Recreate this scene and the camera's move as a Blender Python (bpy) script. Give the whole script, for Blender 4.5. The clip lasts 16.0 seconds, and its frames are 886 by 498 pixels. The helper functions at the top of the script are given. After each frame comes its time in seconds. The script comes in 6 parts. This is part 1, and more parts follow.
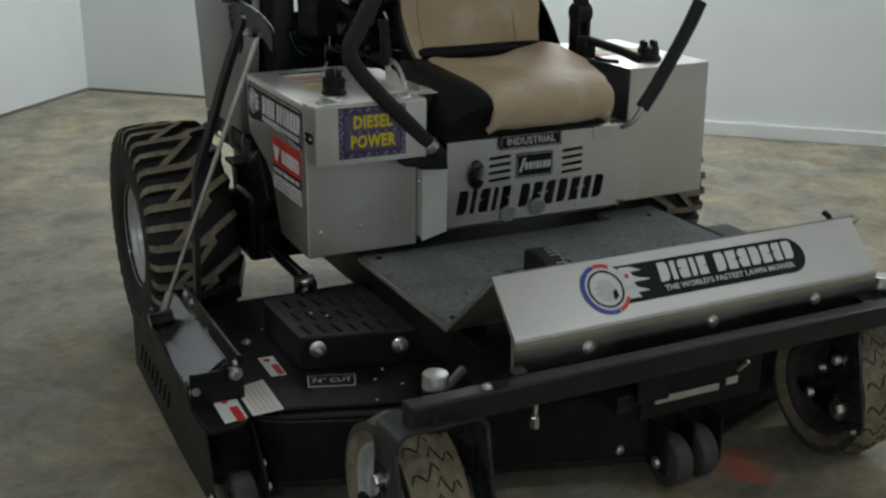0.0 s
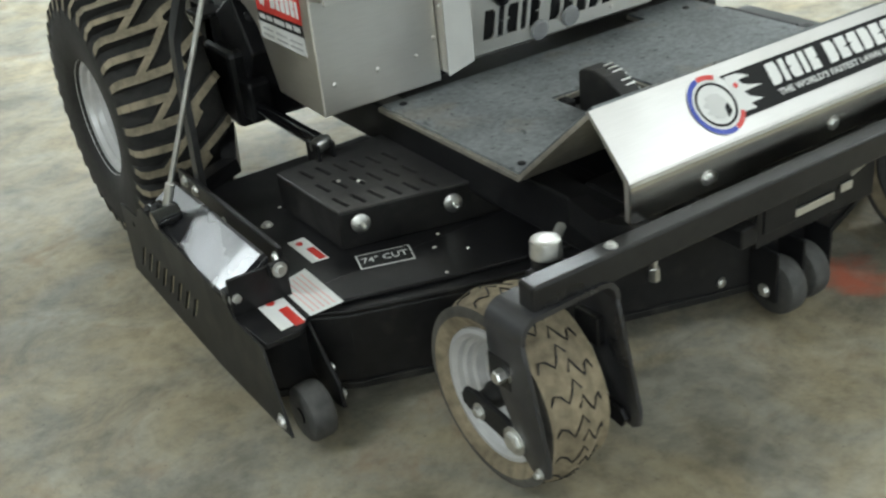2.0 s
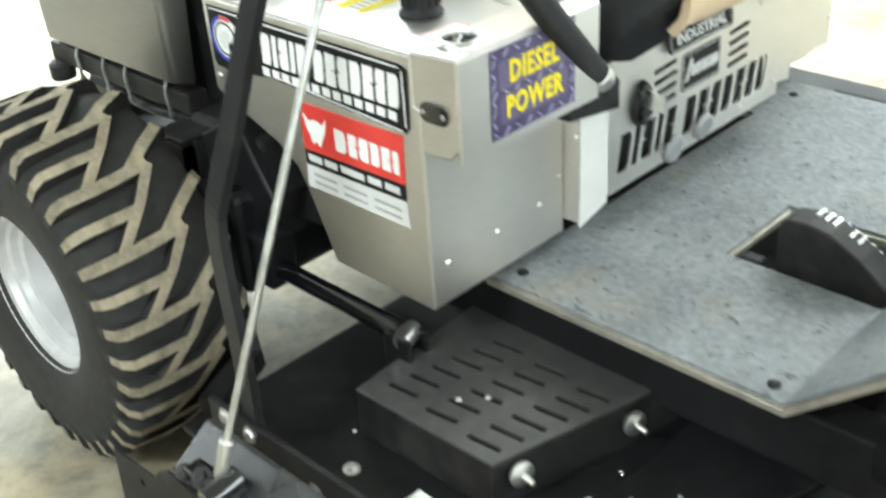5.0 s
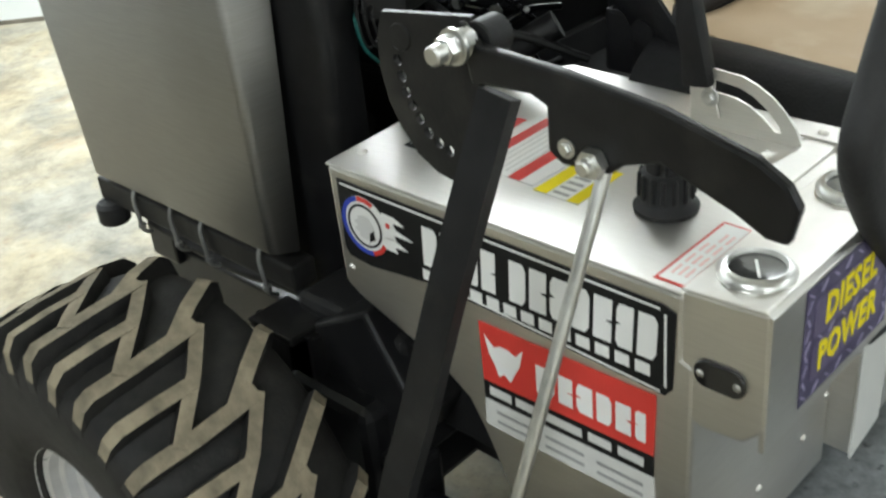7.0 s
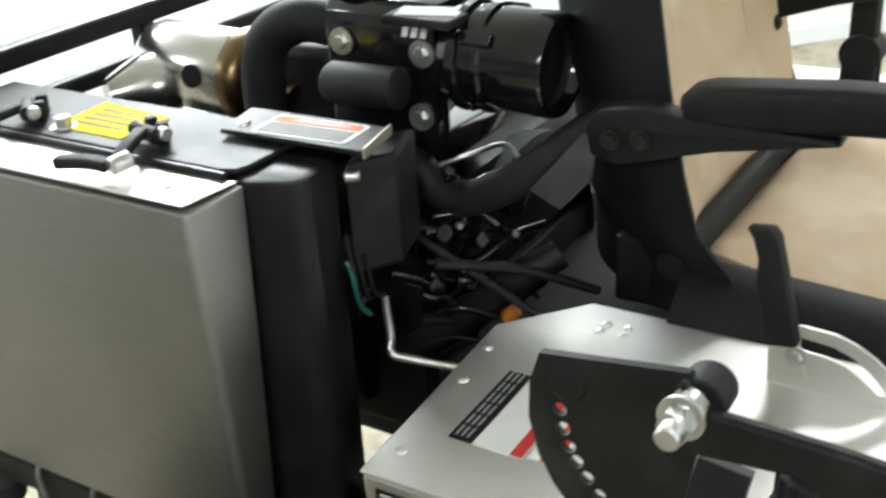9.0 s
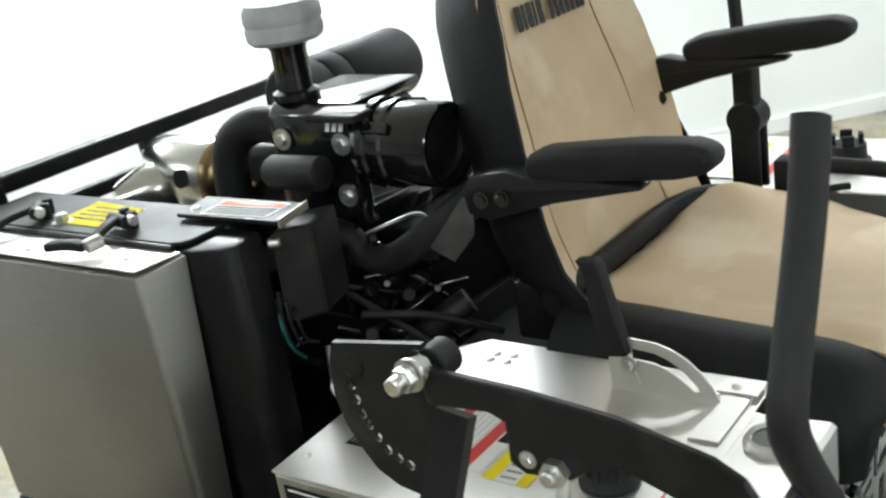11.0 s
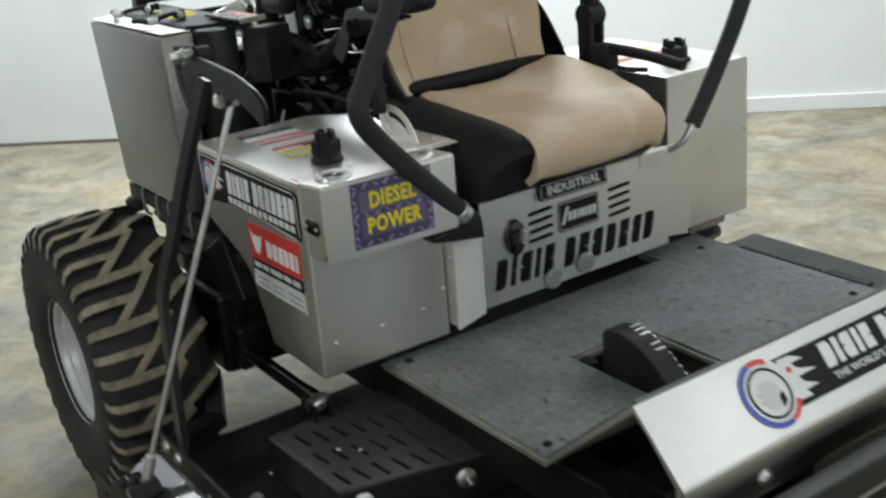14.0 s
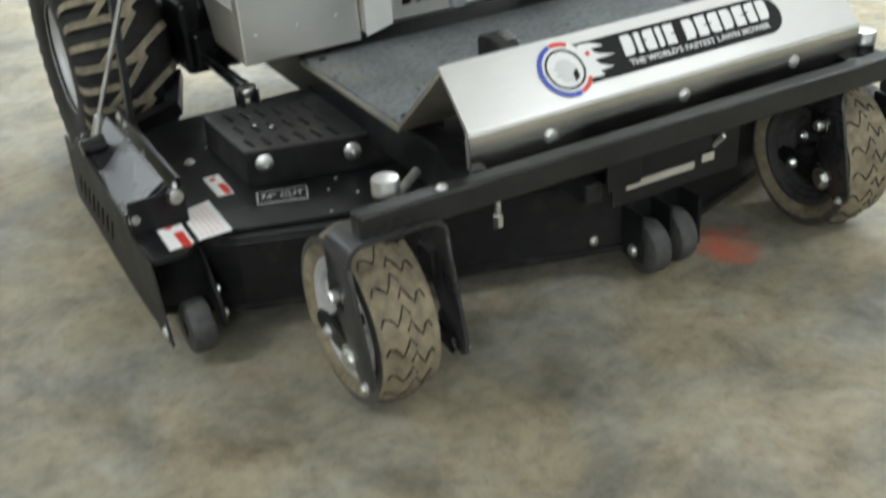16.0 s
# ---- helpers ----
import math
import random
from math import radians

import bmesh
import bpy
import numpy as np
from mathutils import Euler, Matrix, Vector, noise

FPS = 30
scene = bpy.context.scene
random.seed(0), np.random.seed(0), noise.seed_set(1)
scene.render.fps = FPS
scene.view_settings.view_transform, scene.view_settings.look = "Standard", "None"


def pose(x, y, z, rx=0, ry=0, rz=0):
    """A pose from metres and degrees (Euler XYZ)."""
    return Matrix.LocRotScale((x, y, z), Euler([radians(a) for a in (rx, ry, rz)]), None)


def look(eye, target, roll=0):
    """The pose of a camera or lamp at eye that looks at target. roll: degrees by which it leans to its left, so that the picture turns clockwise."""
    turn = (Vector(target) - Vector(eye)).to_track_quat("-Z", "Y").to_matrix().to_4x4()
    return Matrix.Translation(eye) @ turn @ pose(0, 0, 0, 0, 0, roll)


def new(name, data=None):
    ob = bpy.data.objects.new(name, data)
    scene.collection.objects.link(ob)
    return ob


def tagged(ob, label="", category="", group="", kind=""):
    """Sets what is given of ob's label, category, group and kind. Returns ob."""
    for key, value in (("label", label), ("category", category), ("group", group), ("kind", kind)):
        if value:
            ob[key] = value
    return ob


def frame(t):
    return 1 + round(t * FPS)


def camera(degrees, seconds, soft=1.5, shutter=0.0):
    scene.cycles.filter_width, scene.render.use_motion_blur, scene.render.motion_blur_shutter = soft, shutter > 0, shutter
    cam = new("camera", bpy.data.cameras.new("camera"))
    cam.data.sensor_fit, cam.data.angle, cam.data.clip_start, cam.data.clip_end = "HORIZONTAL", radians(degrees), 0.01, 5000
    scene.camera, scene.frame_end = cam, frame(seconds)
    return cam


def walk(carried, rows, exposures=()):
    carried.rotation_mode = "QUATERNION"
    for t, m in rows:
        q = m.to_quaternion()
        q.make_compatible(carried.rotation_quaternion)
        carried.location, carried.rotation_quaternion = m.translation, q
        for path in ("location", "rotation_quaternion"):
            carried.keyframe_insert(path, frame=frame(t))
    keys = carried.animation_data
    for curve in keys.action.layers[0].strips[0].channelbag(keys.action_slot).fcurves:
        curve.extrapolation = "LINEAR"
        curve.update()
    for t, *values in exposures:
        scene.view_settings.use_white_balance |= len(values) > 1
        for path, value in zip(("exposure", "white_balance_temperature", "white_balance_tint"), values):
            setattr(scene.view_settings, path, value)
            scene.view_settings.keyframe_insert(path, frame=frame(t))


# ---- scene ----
cam = camera(43.5, 16.0, soft=2.3, shutter=0.5)
PATH = [
    (0, (-1.364, -2.482, 1.352), (-0.518, -0.791, 0.702), 0.6),
    (0.5, (-1.366, -2.431, 1.335), (-0.481, -0.779, 0.636), -1.0),
    (1, (-1.4, -2.304, 1.321), (-0.466, -0.721, 0.534), -3.3),
    (1.5, (-1.433, -2.208, 1.301), (-0.53, -0.664, 0.405), -4.8),
    (2, (-1.431, -1.997, 1.274), (-0.533, -0.486, 0.319), -6.4),
    (2.5, (-1.452, -1.79, 1.275), (-0.445, -0.412, 0.232), -5.2),
    (3, (-1.573, -1.618, 1.297), (-0.373, -0.389, 0.272), -6.1),
    (3.5, (-1.624, -1.486, 1.276), (-0.448, -0.274, 0.204), -4.4),
    (4, (-1.57, -1.325, 1.275), (-0.431, -0.052, 0.235), -7.5),
    (4.5, (-1.456, -1.159, 1.295), (-0.326, 0.128, 0.263), -7.5),
    (5, (-1.412, -0.979, 1.311), (-0.212, 0.26, 0.299), -3.9),
    (5.2, (-1.4, -0.908, 1.33), (-0.198, 0.347, 0.341), -3.7),
    (7.3, (-1.139, -0.368, 1.351), (0.068, 0.847, 0.318), -6.5),
    (7.5, (-1.113, -0.334, 1.358), (0.139, 0.833, 0.322), -6.2),
    (8, (-1.098, -0.201, 1.379), (0.298, 0.84, 0.396), -6.3),
    (8.5, (-1.138, -0.069, 1.413), (0.299, 0.961, 0.478), -5.8),
    (9, (-1.133, -0.048, 1.426), (0.381, 0.914, 0.541), -3.6),
    (9.5, (-1.113, -0.076, 1.426), (0.484, 0.748, 0.548), -3.5),
    (9.7, (-1.114, -0.097, 1.427), (0.482, 0.728, 0.55), -5.3),
    (11.8, (-1.33, -0.705, 1.449), (0.053, 0.617, 0.868), -5.9),
    (12, (-1.352, -0.793, 1.432), (0.009, 0.543, 0.83), -3.9),
    (12.5, (-1.373, -1.014, 1.405), (-0.112, 0.379, 0.72), -2.9),
    (13, (-1.306, -1.309, 1.384), (-0.244, 0.237, 0.691), -4.9),
    (13.5, (-1.305, -1.518, 1.386), (-0.314, 0.077, 0.698), -7.6),
    (14, (-1.352, -1.734, 1.372), (-0.312, -0.17, 0.683), -4.8),
    (14.5, (-1.337, -1.875, 1.344), (-0.335, -0.309, 0.606), -2.0),
    (15, (-1.213, -2.092, 1.312), (-0.32, -0.49, 0.514), -2.5),
    (15.5, (-1.167, -2.243, 1.307), (-0.352, -0.648, 0.417), -6.3),
    (16, (-1.237, -2.367, 1.271), (-0.44, -0.812, 0.298), -4.2),
]
EXPOSURES = [(0, -1.5, 6360, 10.0), (0.5, -0.87, 6353, 10.2), (1, -0.54, 6347, 9.3), (1.5, -0.25, 6340, 8.0), (2.5, 0.3, 6350, 6.0), (3.5, 0.64, 6300, 4.0), (4.5, 1.13, 6320, 6.0), (5, 1.22, 6320, 6.0), (5.2, 1.14, 6320, 6.0), (7.5, 0.12, 6480, 9.0), (8.5, 0.25, 6490, 9.0), (9.5, 0.29, 6500, 9.0), (11.8, -0.35, 6330, 10.9), (12, -0.45, 6300, 11.5), (12.5, -0.66, 6288, 12.0), (13.5, -0.56, 6314, 11.5), (14.5, -0.4, 6330, 10.5), (15, -0.33, 6333, 10.7), (16, 0.11, 6340, 10.5)]
walk(cam, [(t, look(eye, target, roll)) for t, eye, target, roll in PATH], exposures=EXPOSURES)

# ---------------------------------------------------------------- room light
world = bpy.data.worlds.new("world")
scene.world = world
world.use_nodes = True
world.node_tree.nodes["Background"].inputs[0].default_value = (0.75, 0.85, 1.0, 1)
world.node_tree.nodes["Background"].inputs[1].default_value = 0.05

ROOM = (-0.268, 4.745)
RU, RV = Vector((0.735, -0.678, 0)).normalized(), Vector((-0.678, -0.735, 0)).normalized()
ROOM_H = 2.55
ROOM_YAW = math.degrees(math.atan2(RU.y, RU.x))


def room(u, v, z=0.0):
    """A place in the room: u along the back wall, v out from it."""
    p = Vector((ROOM[0], ROOM[1], 0)) + RU * u + RV * v
    return Vector((p.x, p.y, z))


# Lamps out of view: some set by reflections, the rest added as fill.
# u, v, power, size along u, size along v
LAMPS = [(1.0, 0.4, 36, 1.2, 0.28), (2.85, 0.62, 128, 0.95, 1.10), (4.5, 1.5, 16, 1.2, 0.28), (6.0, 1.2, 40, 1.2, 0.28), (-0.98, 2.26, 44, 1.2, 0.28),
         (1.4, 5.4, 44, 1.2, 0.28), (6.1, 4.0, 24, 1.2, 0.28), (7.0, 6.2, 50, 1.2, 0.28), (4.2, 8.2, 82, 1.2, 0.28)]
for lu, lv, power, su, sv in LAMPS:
    lamp_data = bpy.data.lights.new("added_light", "AREA")
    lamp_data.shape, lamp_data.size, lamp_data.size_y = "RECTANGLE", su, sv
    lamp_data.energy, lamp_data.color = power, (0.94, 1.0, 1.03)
    lamp = new("added_light", lamp_data)
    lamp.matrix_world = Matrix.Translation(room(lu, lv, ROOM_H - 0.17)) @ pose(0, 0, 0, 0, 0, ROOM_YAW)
    # Extra upward lamp, added to brighten the ceiling.
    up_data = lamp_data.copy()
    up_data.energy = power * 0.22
    up_lamp = new("added_light", up_data)
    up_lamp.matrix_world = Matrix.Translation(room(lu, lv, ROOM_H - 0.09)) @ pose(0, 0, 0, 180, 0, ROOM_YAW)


# ---------------------------------------------------------------- materials
def mat(name, base, rough=0.5, metal=0.0, var=0.15, scale=30.0, bump=0.0, bscale=120.0, stretch=(1, 1, 1), base2=None, big=3.0, coat=0.0, spec=0.5):
    """A procedural surface: base colour with coarse and fine variation, uneven gloss and fine relief."""
    m = bpy.data.materials.new(name)
    m.use_nodes = True
    n, l = m.node_tree.nodes, m.node_tree.links
    bsdf = n["Principled BSDF"]
    co = n.new("ShaderNodeTexCoord")
    mp = n.new("ShaderNodeMapping")
    mp.inputs["Scale"].default_value = stretch
    l.new(co.outputs["Object"], mp.inputs["Vector"])
    fine = n.new("ShaderNodeTexNoise")
    fine.inputs["Scale"].default_value, fine.inputs["Detail"].default_value = scale, 5
    coarse = n.new("ShaderNodeTexNoise")
    coarse.inputs["Scale"].default_value, coarse.inputs["Detail"].default_value = big, 4
    l.new(mp.outputs[0], fine.inputs["Vector"])
    l.new(co.outputs["Object"], coarse.inputs["Vector"])
    add = n.new("ShaderNodeMath")
    add.operation = "ADD"
    l.new(fine.outputs[0], add.inputs[0])
    l.new(coarse.outputs[0], add.inputs[1])
    ramp = n.new("ShaderNodeValToRGB")
    half = n.new("ShaderNodeMath")
    half.operation, half.inputs[1].default_value = "MULTIPLY", 0.5
    l.new(add.outputs[0], half.inputs[0])
    l.new(half.outputs[0], ramp.inputs[0])
    b2 = base2 or tuple(min(1, c * (1 + var)) for c in base)
    b1 = base if base2 else tuple(c * (1 - var) for c in base)
    ramp.color_ramp.elements[0].position, ramp.color_ramp.elements[1].position = 0.35, 0.65
    ramp.color_ramp.elements[0].color, ramp.color_ramp.elements[1].color = (*b1, 1), (*b2, 1)
    l.new(ramp.outputs[0], bsdf.inputs["Base Color"])
    rr = n.new("ShaderNodeMapRange")
    rr.inputs[1].default_value, rr.inputs[2].default_value = 0.3, 0.7
    rr.inputs[3].default_value, rr.inputs[4].default_value = max(0.02, rough - 0.08), min(1, rough + 0.08)
    l.new(coarse.outputs[0], rr.inputs[0])
    l.new(rr.outputs[0], bsdf.inputs["Roughness"])
    bsdf.inputs["Metallic"].default_value = metal
    bsdf.inputs["Coat Weight"].default_value = coat
    bsdf.inputs["Specular IOR Level"].default_value = spec
    if bump:
        bn = n.new("ShaderNodeTexNoise")
        bn.inputs["Scale"].default_value, bn.inputs["Detail"].default_value = bscale, 3
        l.new(mp.outputs[0], bn.inputs["Vector"])
        bp = n.new("ShaderNodeBump")
        bp.inputs["Strength"].default_value, bp.inputs["Distance"].default_value = bump, 0.002
        l.new(bn.outputs[0], bp.inputs["Height"])
        l.new(bp.outputs[0], bsdf.inputs["Normal"])
    return m


STEEL = mat("brushed_steel", (0.80, 0.785, 0.75), 0.40, 1.0, 0.06, 25, 0.08, 40, (1, 1, 30), big=2.5)
# Darker, rougher steel than the console's, for the rear tank.
DULL_STEEL = mat("dull_steel", (0.31, 0.302, 0.286), 0.48, 1.0, 0.10, 25, 0.08, 40, (1, 1, 30), big=2.5)
STEEL_NOSE = mat("scuffed_brushed_steel", (0.60, 0.588, 0.565), 0.46, 1.0, 0.06, 25, 0.06, 40, (1, 30, 30), big=2.5)
POLISHED = mat("polished_steel", (0.62, 0.61, 0.58), 0.20, 1.0, 0.08, 25, 0.05, 40, big=6)
STEEL_TOP = mat("brushed_steel_lying", (0.73, 0.715, 0.685), 0.41, 1.0, 0.05, 25, 0.08, 40, (30, 1, 1), big=2.5)
CHROME = mat("zinc", (0.66, 0.66, 0.64), 0.36, 1.0, 0.15, 60, big=20)
BLACK = mat("black_powder_coat", (0.009, 0.009, 0.0097), 0.36, 0.0, 0.35, 40, 0.10, 350, big=5, spec=0.30)
FLAP = mat("satin_black_sheet", (0.022, 0.022, 0.024), 0.30, 0.0, 0.35, 40, 0.05, 60, big=4, coat=0.15, spec=0.55)
BAR = mat("chipped_black_paint", (0.009, 0.009, 0.0095), 0.34, 0.0, 0.35, 40, 0.12, 200, big=5, base2=(0.020, 0.0195, 0.019), spec=0.4)
LID_GREY = mat("grey_black_lid", (0.030, 0.030, 0.031), 0.36, 0.0, 0.35, 40, 0.15, 200, big=4, base2=(0.062, 0.060, 0.057), spec=0.5)
GLOSS = mat("glossy_black", (0.006, 0.006, 0.007), 0.12, 0.0, 0.3, 40, big=5, coat=0.4)
DULL = mat("dull_black", (0.008, 0.008, 0.0085), 0.6, 0.0, 0.4, 40, 0.2, 200, big=6, spec=0.35)
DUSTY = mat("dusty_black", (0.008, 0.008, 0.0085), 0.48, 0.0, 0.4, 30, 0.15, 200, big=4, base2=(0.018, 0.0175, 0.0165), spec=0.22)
RUBBER = mat("rubber", (0.010, 0.010, 0.010), 0.7, 0.0, 0.4, 50, 0.3, 200, big=6, base2=(0.026, 0.025, 0.023), spec=0.35)
MUD = mat("dusty_lug", (0.11, 0.095, 0.066), 0.85, 0.0, 0.3, 45, 0.5, 200, big=9, base2=(0.31, 0.265, 0.185))
SIDEWALL = mat("grey_sidewall", (0.040, 0.038, 0.034), 0.75, 0.0, 0.3, 50, 0.3, 250, big=8, base2=(0.10, 0.094, 0.078))
CASTER_RUBBER = mat("dusty_tyre", (0.12, 0.097, 0.062), 0.85, 0.0, 0.3, 50, 0.4, 250, big=8, base2=(0.30, 0.25, 0.165))
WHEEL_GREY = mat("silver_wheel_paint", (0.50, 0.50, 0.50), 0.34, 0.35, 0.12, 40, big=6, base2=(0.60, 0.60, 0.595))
TAN = mat("tan_vinyl", (0.55, 0.405, 0.255), 0.58, 0.0, 0.15, 11, 0.12, 320, big=6, base2=(0.62, 0.48, 0.325))
SEAM = mat("seam_thread", (0.33, 0.22, 0.13), 0.6, 0, 0.1, 40)
VINYL = mat("black_vinyl", (0.009, 0.009, 0.0102), 0.55, 0.0, 0.3, 60, 0.35, 260, big=6, spec=0.22)
# Rubber of the deck wheels; on the far caster rim it paints shade.
ROLLER = mat("worn_rubber_and_rim_shade", (0.030, 0.030, 0.030), 0.65, 0.0, 0.3, 50, 0.3, 200, big=8, base2=(0.075, 0.074, 0.070))
FOAM = mat("grey_foam", (0.016, 0.016, 0.017), 0.7, 0.0, 0.25, 60, 0.3, 200, big=6)
MAT_GREY = mat("speckled_floor_mat", (0.105, 0.114, 0.119), 0.65, 0.0, 0.3, 85, 0.5, 130, big=5, base2=(0.235, 0.252, 0.256))


def stained_mat(m, colour, scale, lo, hi, amount):
    """Lets blotches of a second colour into a material."""
    n, l = m.node_tree.nodes, m.node_tree.links
    bsdf = n["Principled BSDF"]
    src = bsdf.inputs["Base Color"].links[0].from_socket
    co = n.new("ShaderNodeTexCoord")
    t = n.new("ShaderNodeTexNoise")
    t.inputs["Scale"].default_value, t.inputs["Detail"].default_value = scale, 5
    l.new(co.outputs["Object"], t.inputs["Vector"])
    r = n.new("ShaderNodeMapRange")
    r.inputs[1].default_value, r.inputs[2].default_value, r.inputs[4].default_value = lo, hi, amount
    l.new(t.outputs[0], r.inputs[0])
    x = n.new("ShaderNodeMix")
    x.data_type = "RGBA"
    x.inputs[7].default_value = (*colour, 1)
    l.new(r.outputs[0], x.inputs[0])
    l.new(src, x.inputs[6])
    l.new(x.outputs[2], bsdf.inputs["Base Color"])
    return m


stained_mat(MAT_GREY, (0.30, 0.23, 0.13), 6.0, 0.58, 0.74, 0.32)
stained_mat(MAT_GREY, (0.03, 0.03, 0.035), 60.0, 0.62, 0.70, 0.8)
stained_mat(TAN, (0.36, 0.24, 0.13), 5.0, 0.56, 0.74, 0.40)
stained_mat(TAN, (0.74, 0.64, 0.48), 8.0, 0.52, 0.66, 0.60)
stained_mat(STEEL, (0.50, 0.44, 0.41), 3.0, 0.45, 0.75, 0.30)
stained_mat(DULL_STEEL, (0.25, 0.24, 0.225), 4.0, 0.48, 0.72, 0.55)
stained_mat(STEEL_NOSE, (0.50, 0.48, 0.45), 5.0, 0.5, 0.75, 0.35)
stained_mat(DUSTY, (0.045, 0.043, 0.038), 14.0, 0.52, 0.72, 0.6)
stained_mat(BLACK, (0.028, 0.027, 0.025), 18.0, 0.58, 0.75, 0.6)
WHITE = mat("white_print", (0.78, 0.78, 0.76), 0.6, 0, 0.04, 20, spec=0.25)
PINK = mat("faded_red_print", (0.78, 0.50, 0.47), 0.4, 0, 0.1, 20)
RED = mat("red_print", (0.62, 0.045, 0.035), 0.35, 0, 0.08, 20)
ORANGE = mat("orange_print", (0.75, 0.15, 0.04), 0.6, 0, 0.08, 20, spec=0.2)
YELLOW = mat("yellow_print", (0.80, 0.66, 0.03), 0.8, 0, 0.08, 20, spec=0.08)
FOAM_PALE = mat("grey_plastic", (0.40, 0.41, 0.415), 0.6, 0.0, 0.2, 40, 0.2, 150, big=12)
CLOUDY = mat("cloudy_lens", (0.24, 0.245, 0.25), 0.4, 0.0, 0.2, 40, 0.1, 100, big=12)
CAST = mat("cast_metal", (0.24, 0.24, 0.23), 0.5, 0.6, 0.3, 50, 0.3, 120, big=12)
ORANGE_DULL = mat("orange_plastic", (0.65, 0.22, 0.02), 0.5, 0, 0.15, 30)
BLUE = mat("blue_print", (0.03, 0.06, 0.42), 0.4, 0, 0.08, 20)
PURPLE = mat("purple_print", (0.045, 0.037, 0.085), 0.4, 0, 0.3, 60, base2=(0.095, 0.08, 0.155))
VIOLET = mat("violet_print", (0.10, 0.082, 0.155), 0.4, 0, 0.25, 40, base2=(0.15, 0.125, 0.21))
PALE_SHEET = mat("pale_bare_sheet", (0.60, 0.60, 0.575), 0.5, 0.0, 0.05, 20, 0.05, 60)
LILAC = mat("lilac_print", (0.34, 0.30, 0.46), 0.4, 0, 0.2, 20)
INK = mat("black_print", (0.011, 0.011, 0.011), 0.55, 0, 0.2, 20, spec=0.18)
GREYINK = mat("grey_print", (0.30, 0.30, 0.30), 0.4, 0, 0.2, 20)
PAPER_GREY = mat("pale_label", (0.62, 0.62, 0.60), 0.45, 0, 0.06, 20)
GLASSY = mat("gauge_face", (0.05, 0.05, 0.05), 0.08, 0, 0.3, 20, coat=1.0)
BROWN_HEAT = mat("heat_stained_metal", (0.07, 0.048, 0.028), 0.32, 1.0, 0.4, 20, big=12, base2=(0.30, 0.215, 0.11))
EDGE = mat("worn_aluminium_edge", (0.50, 0.47, 0.40), 0.45, 0.8, 0.2, 50, 0.2, 100, big=8)
TEAL = mat("teal_wire", (0.006, 0.10, 0.09), 0.5)
JOINT = mat("dark_joint", (0.16, 0.145, 0.115), 0.8, 0, 0.3, 30)
WALLPAINT = mat("white_wall_paint", (0.74, 0.765, 0.755), 0.6, 0, 0.035, 4, 0.1, 60, big=0.8)
TRIM = mat("white_trim", (0.74, 0.76, 0.75), 0.4, 0, 0.03, 8)
CEIL = mat("ceiling_paint", (0.82, 0.83, 0.82), 0.8, 0, 0.03, 6)


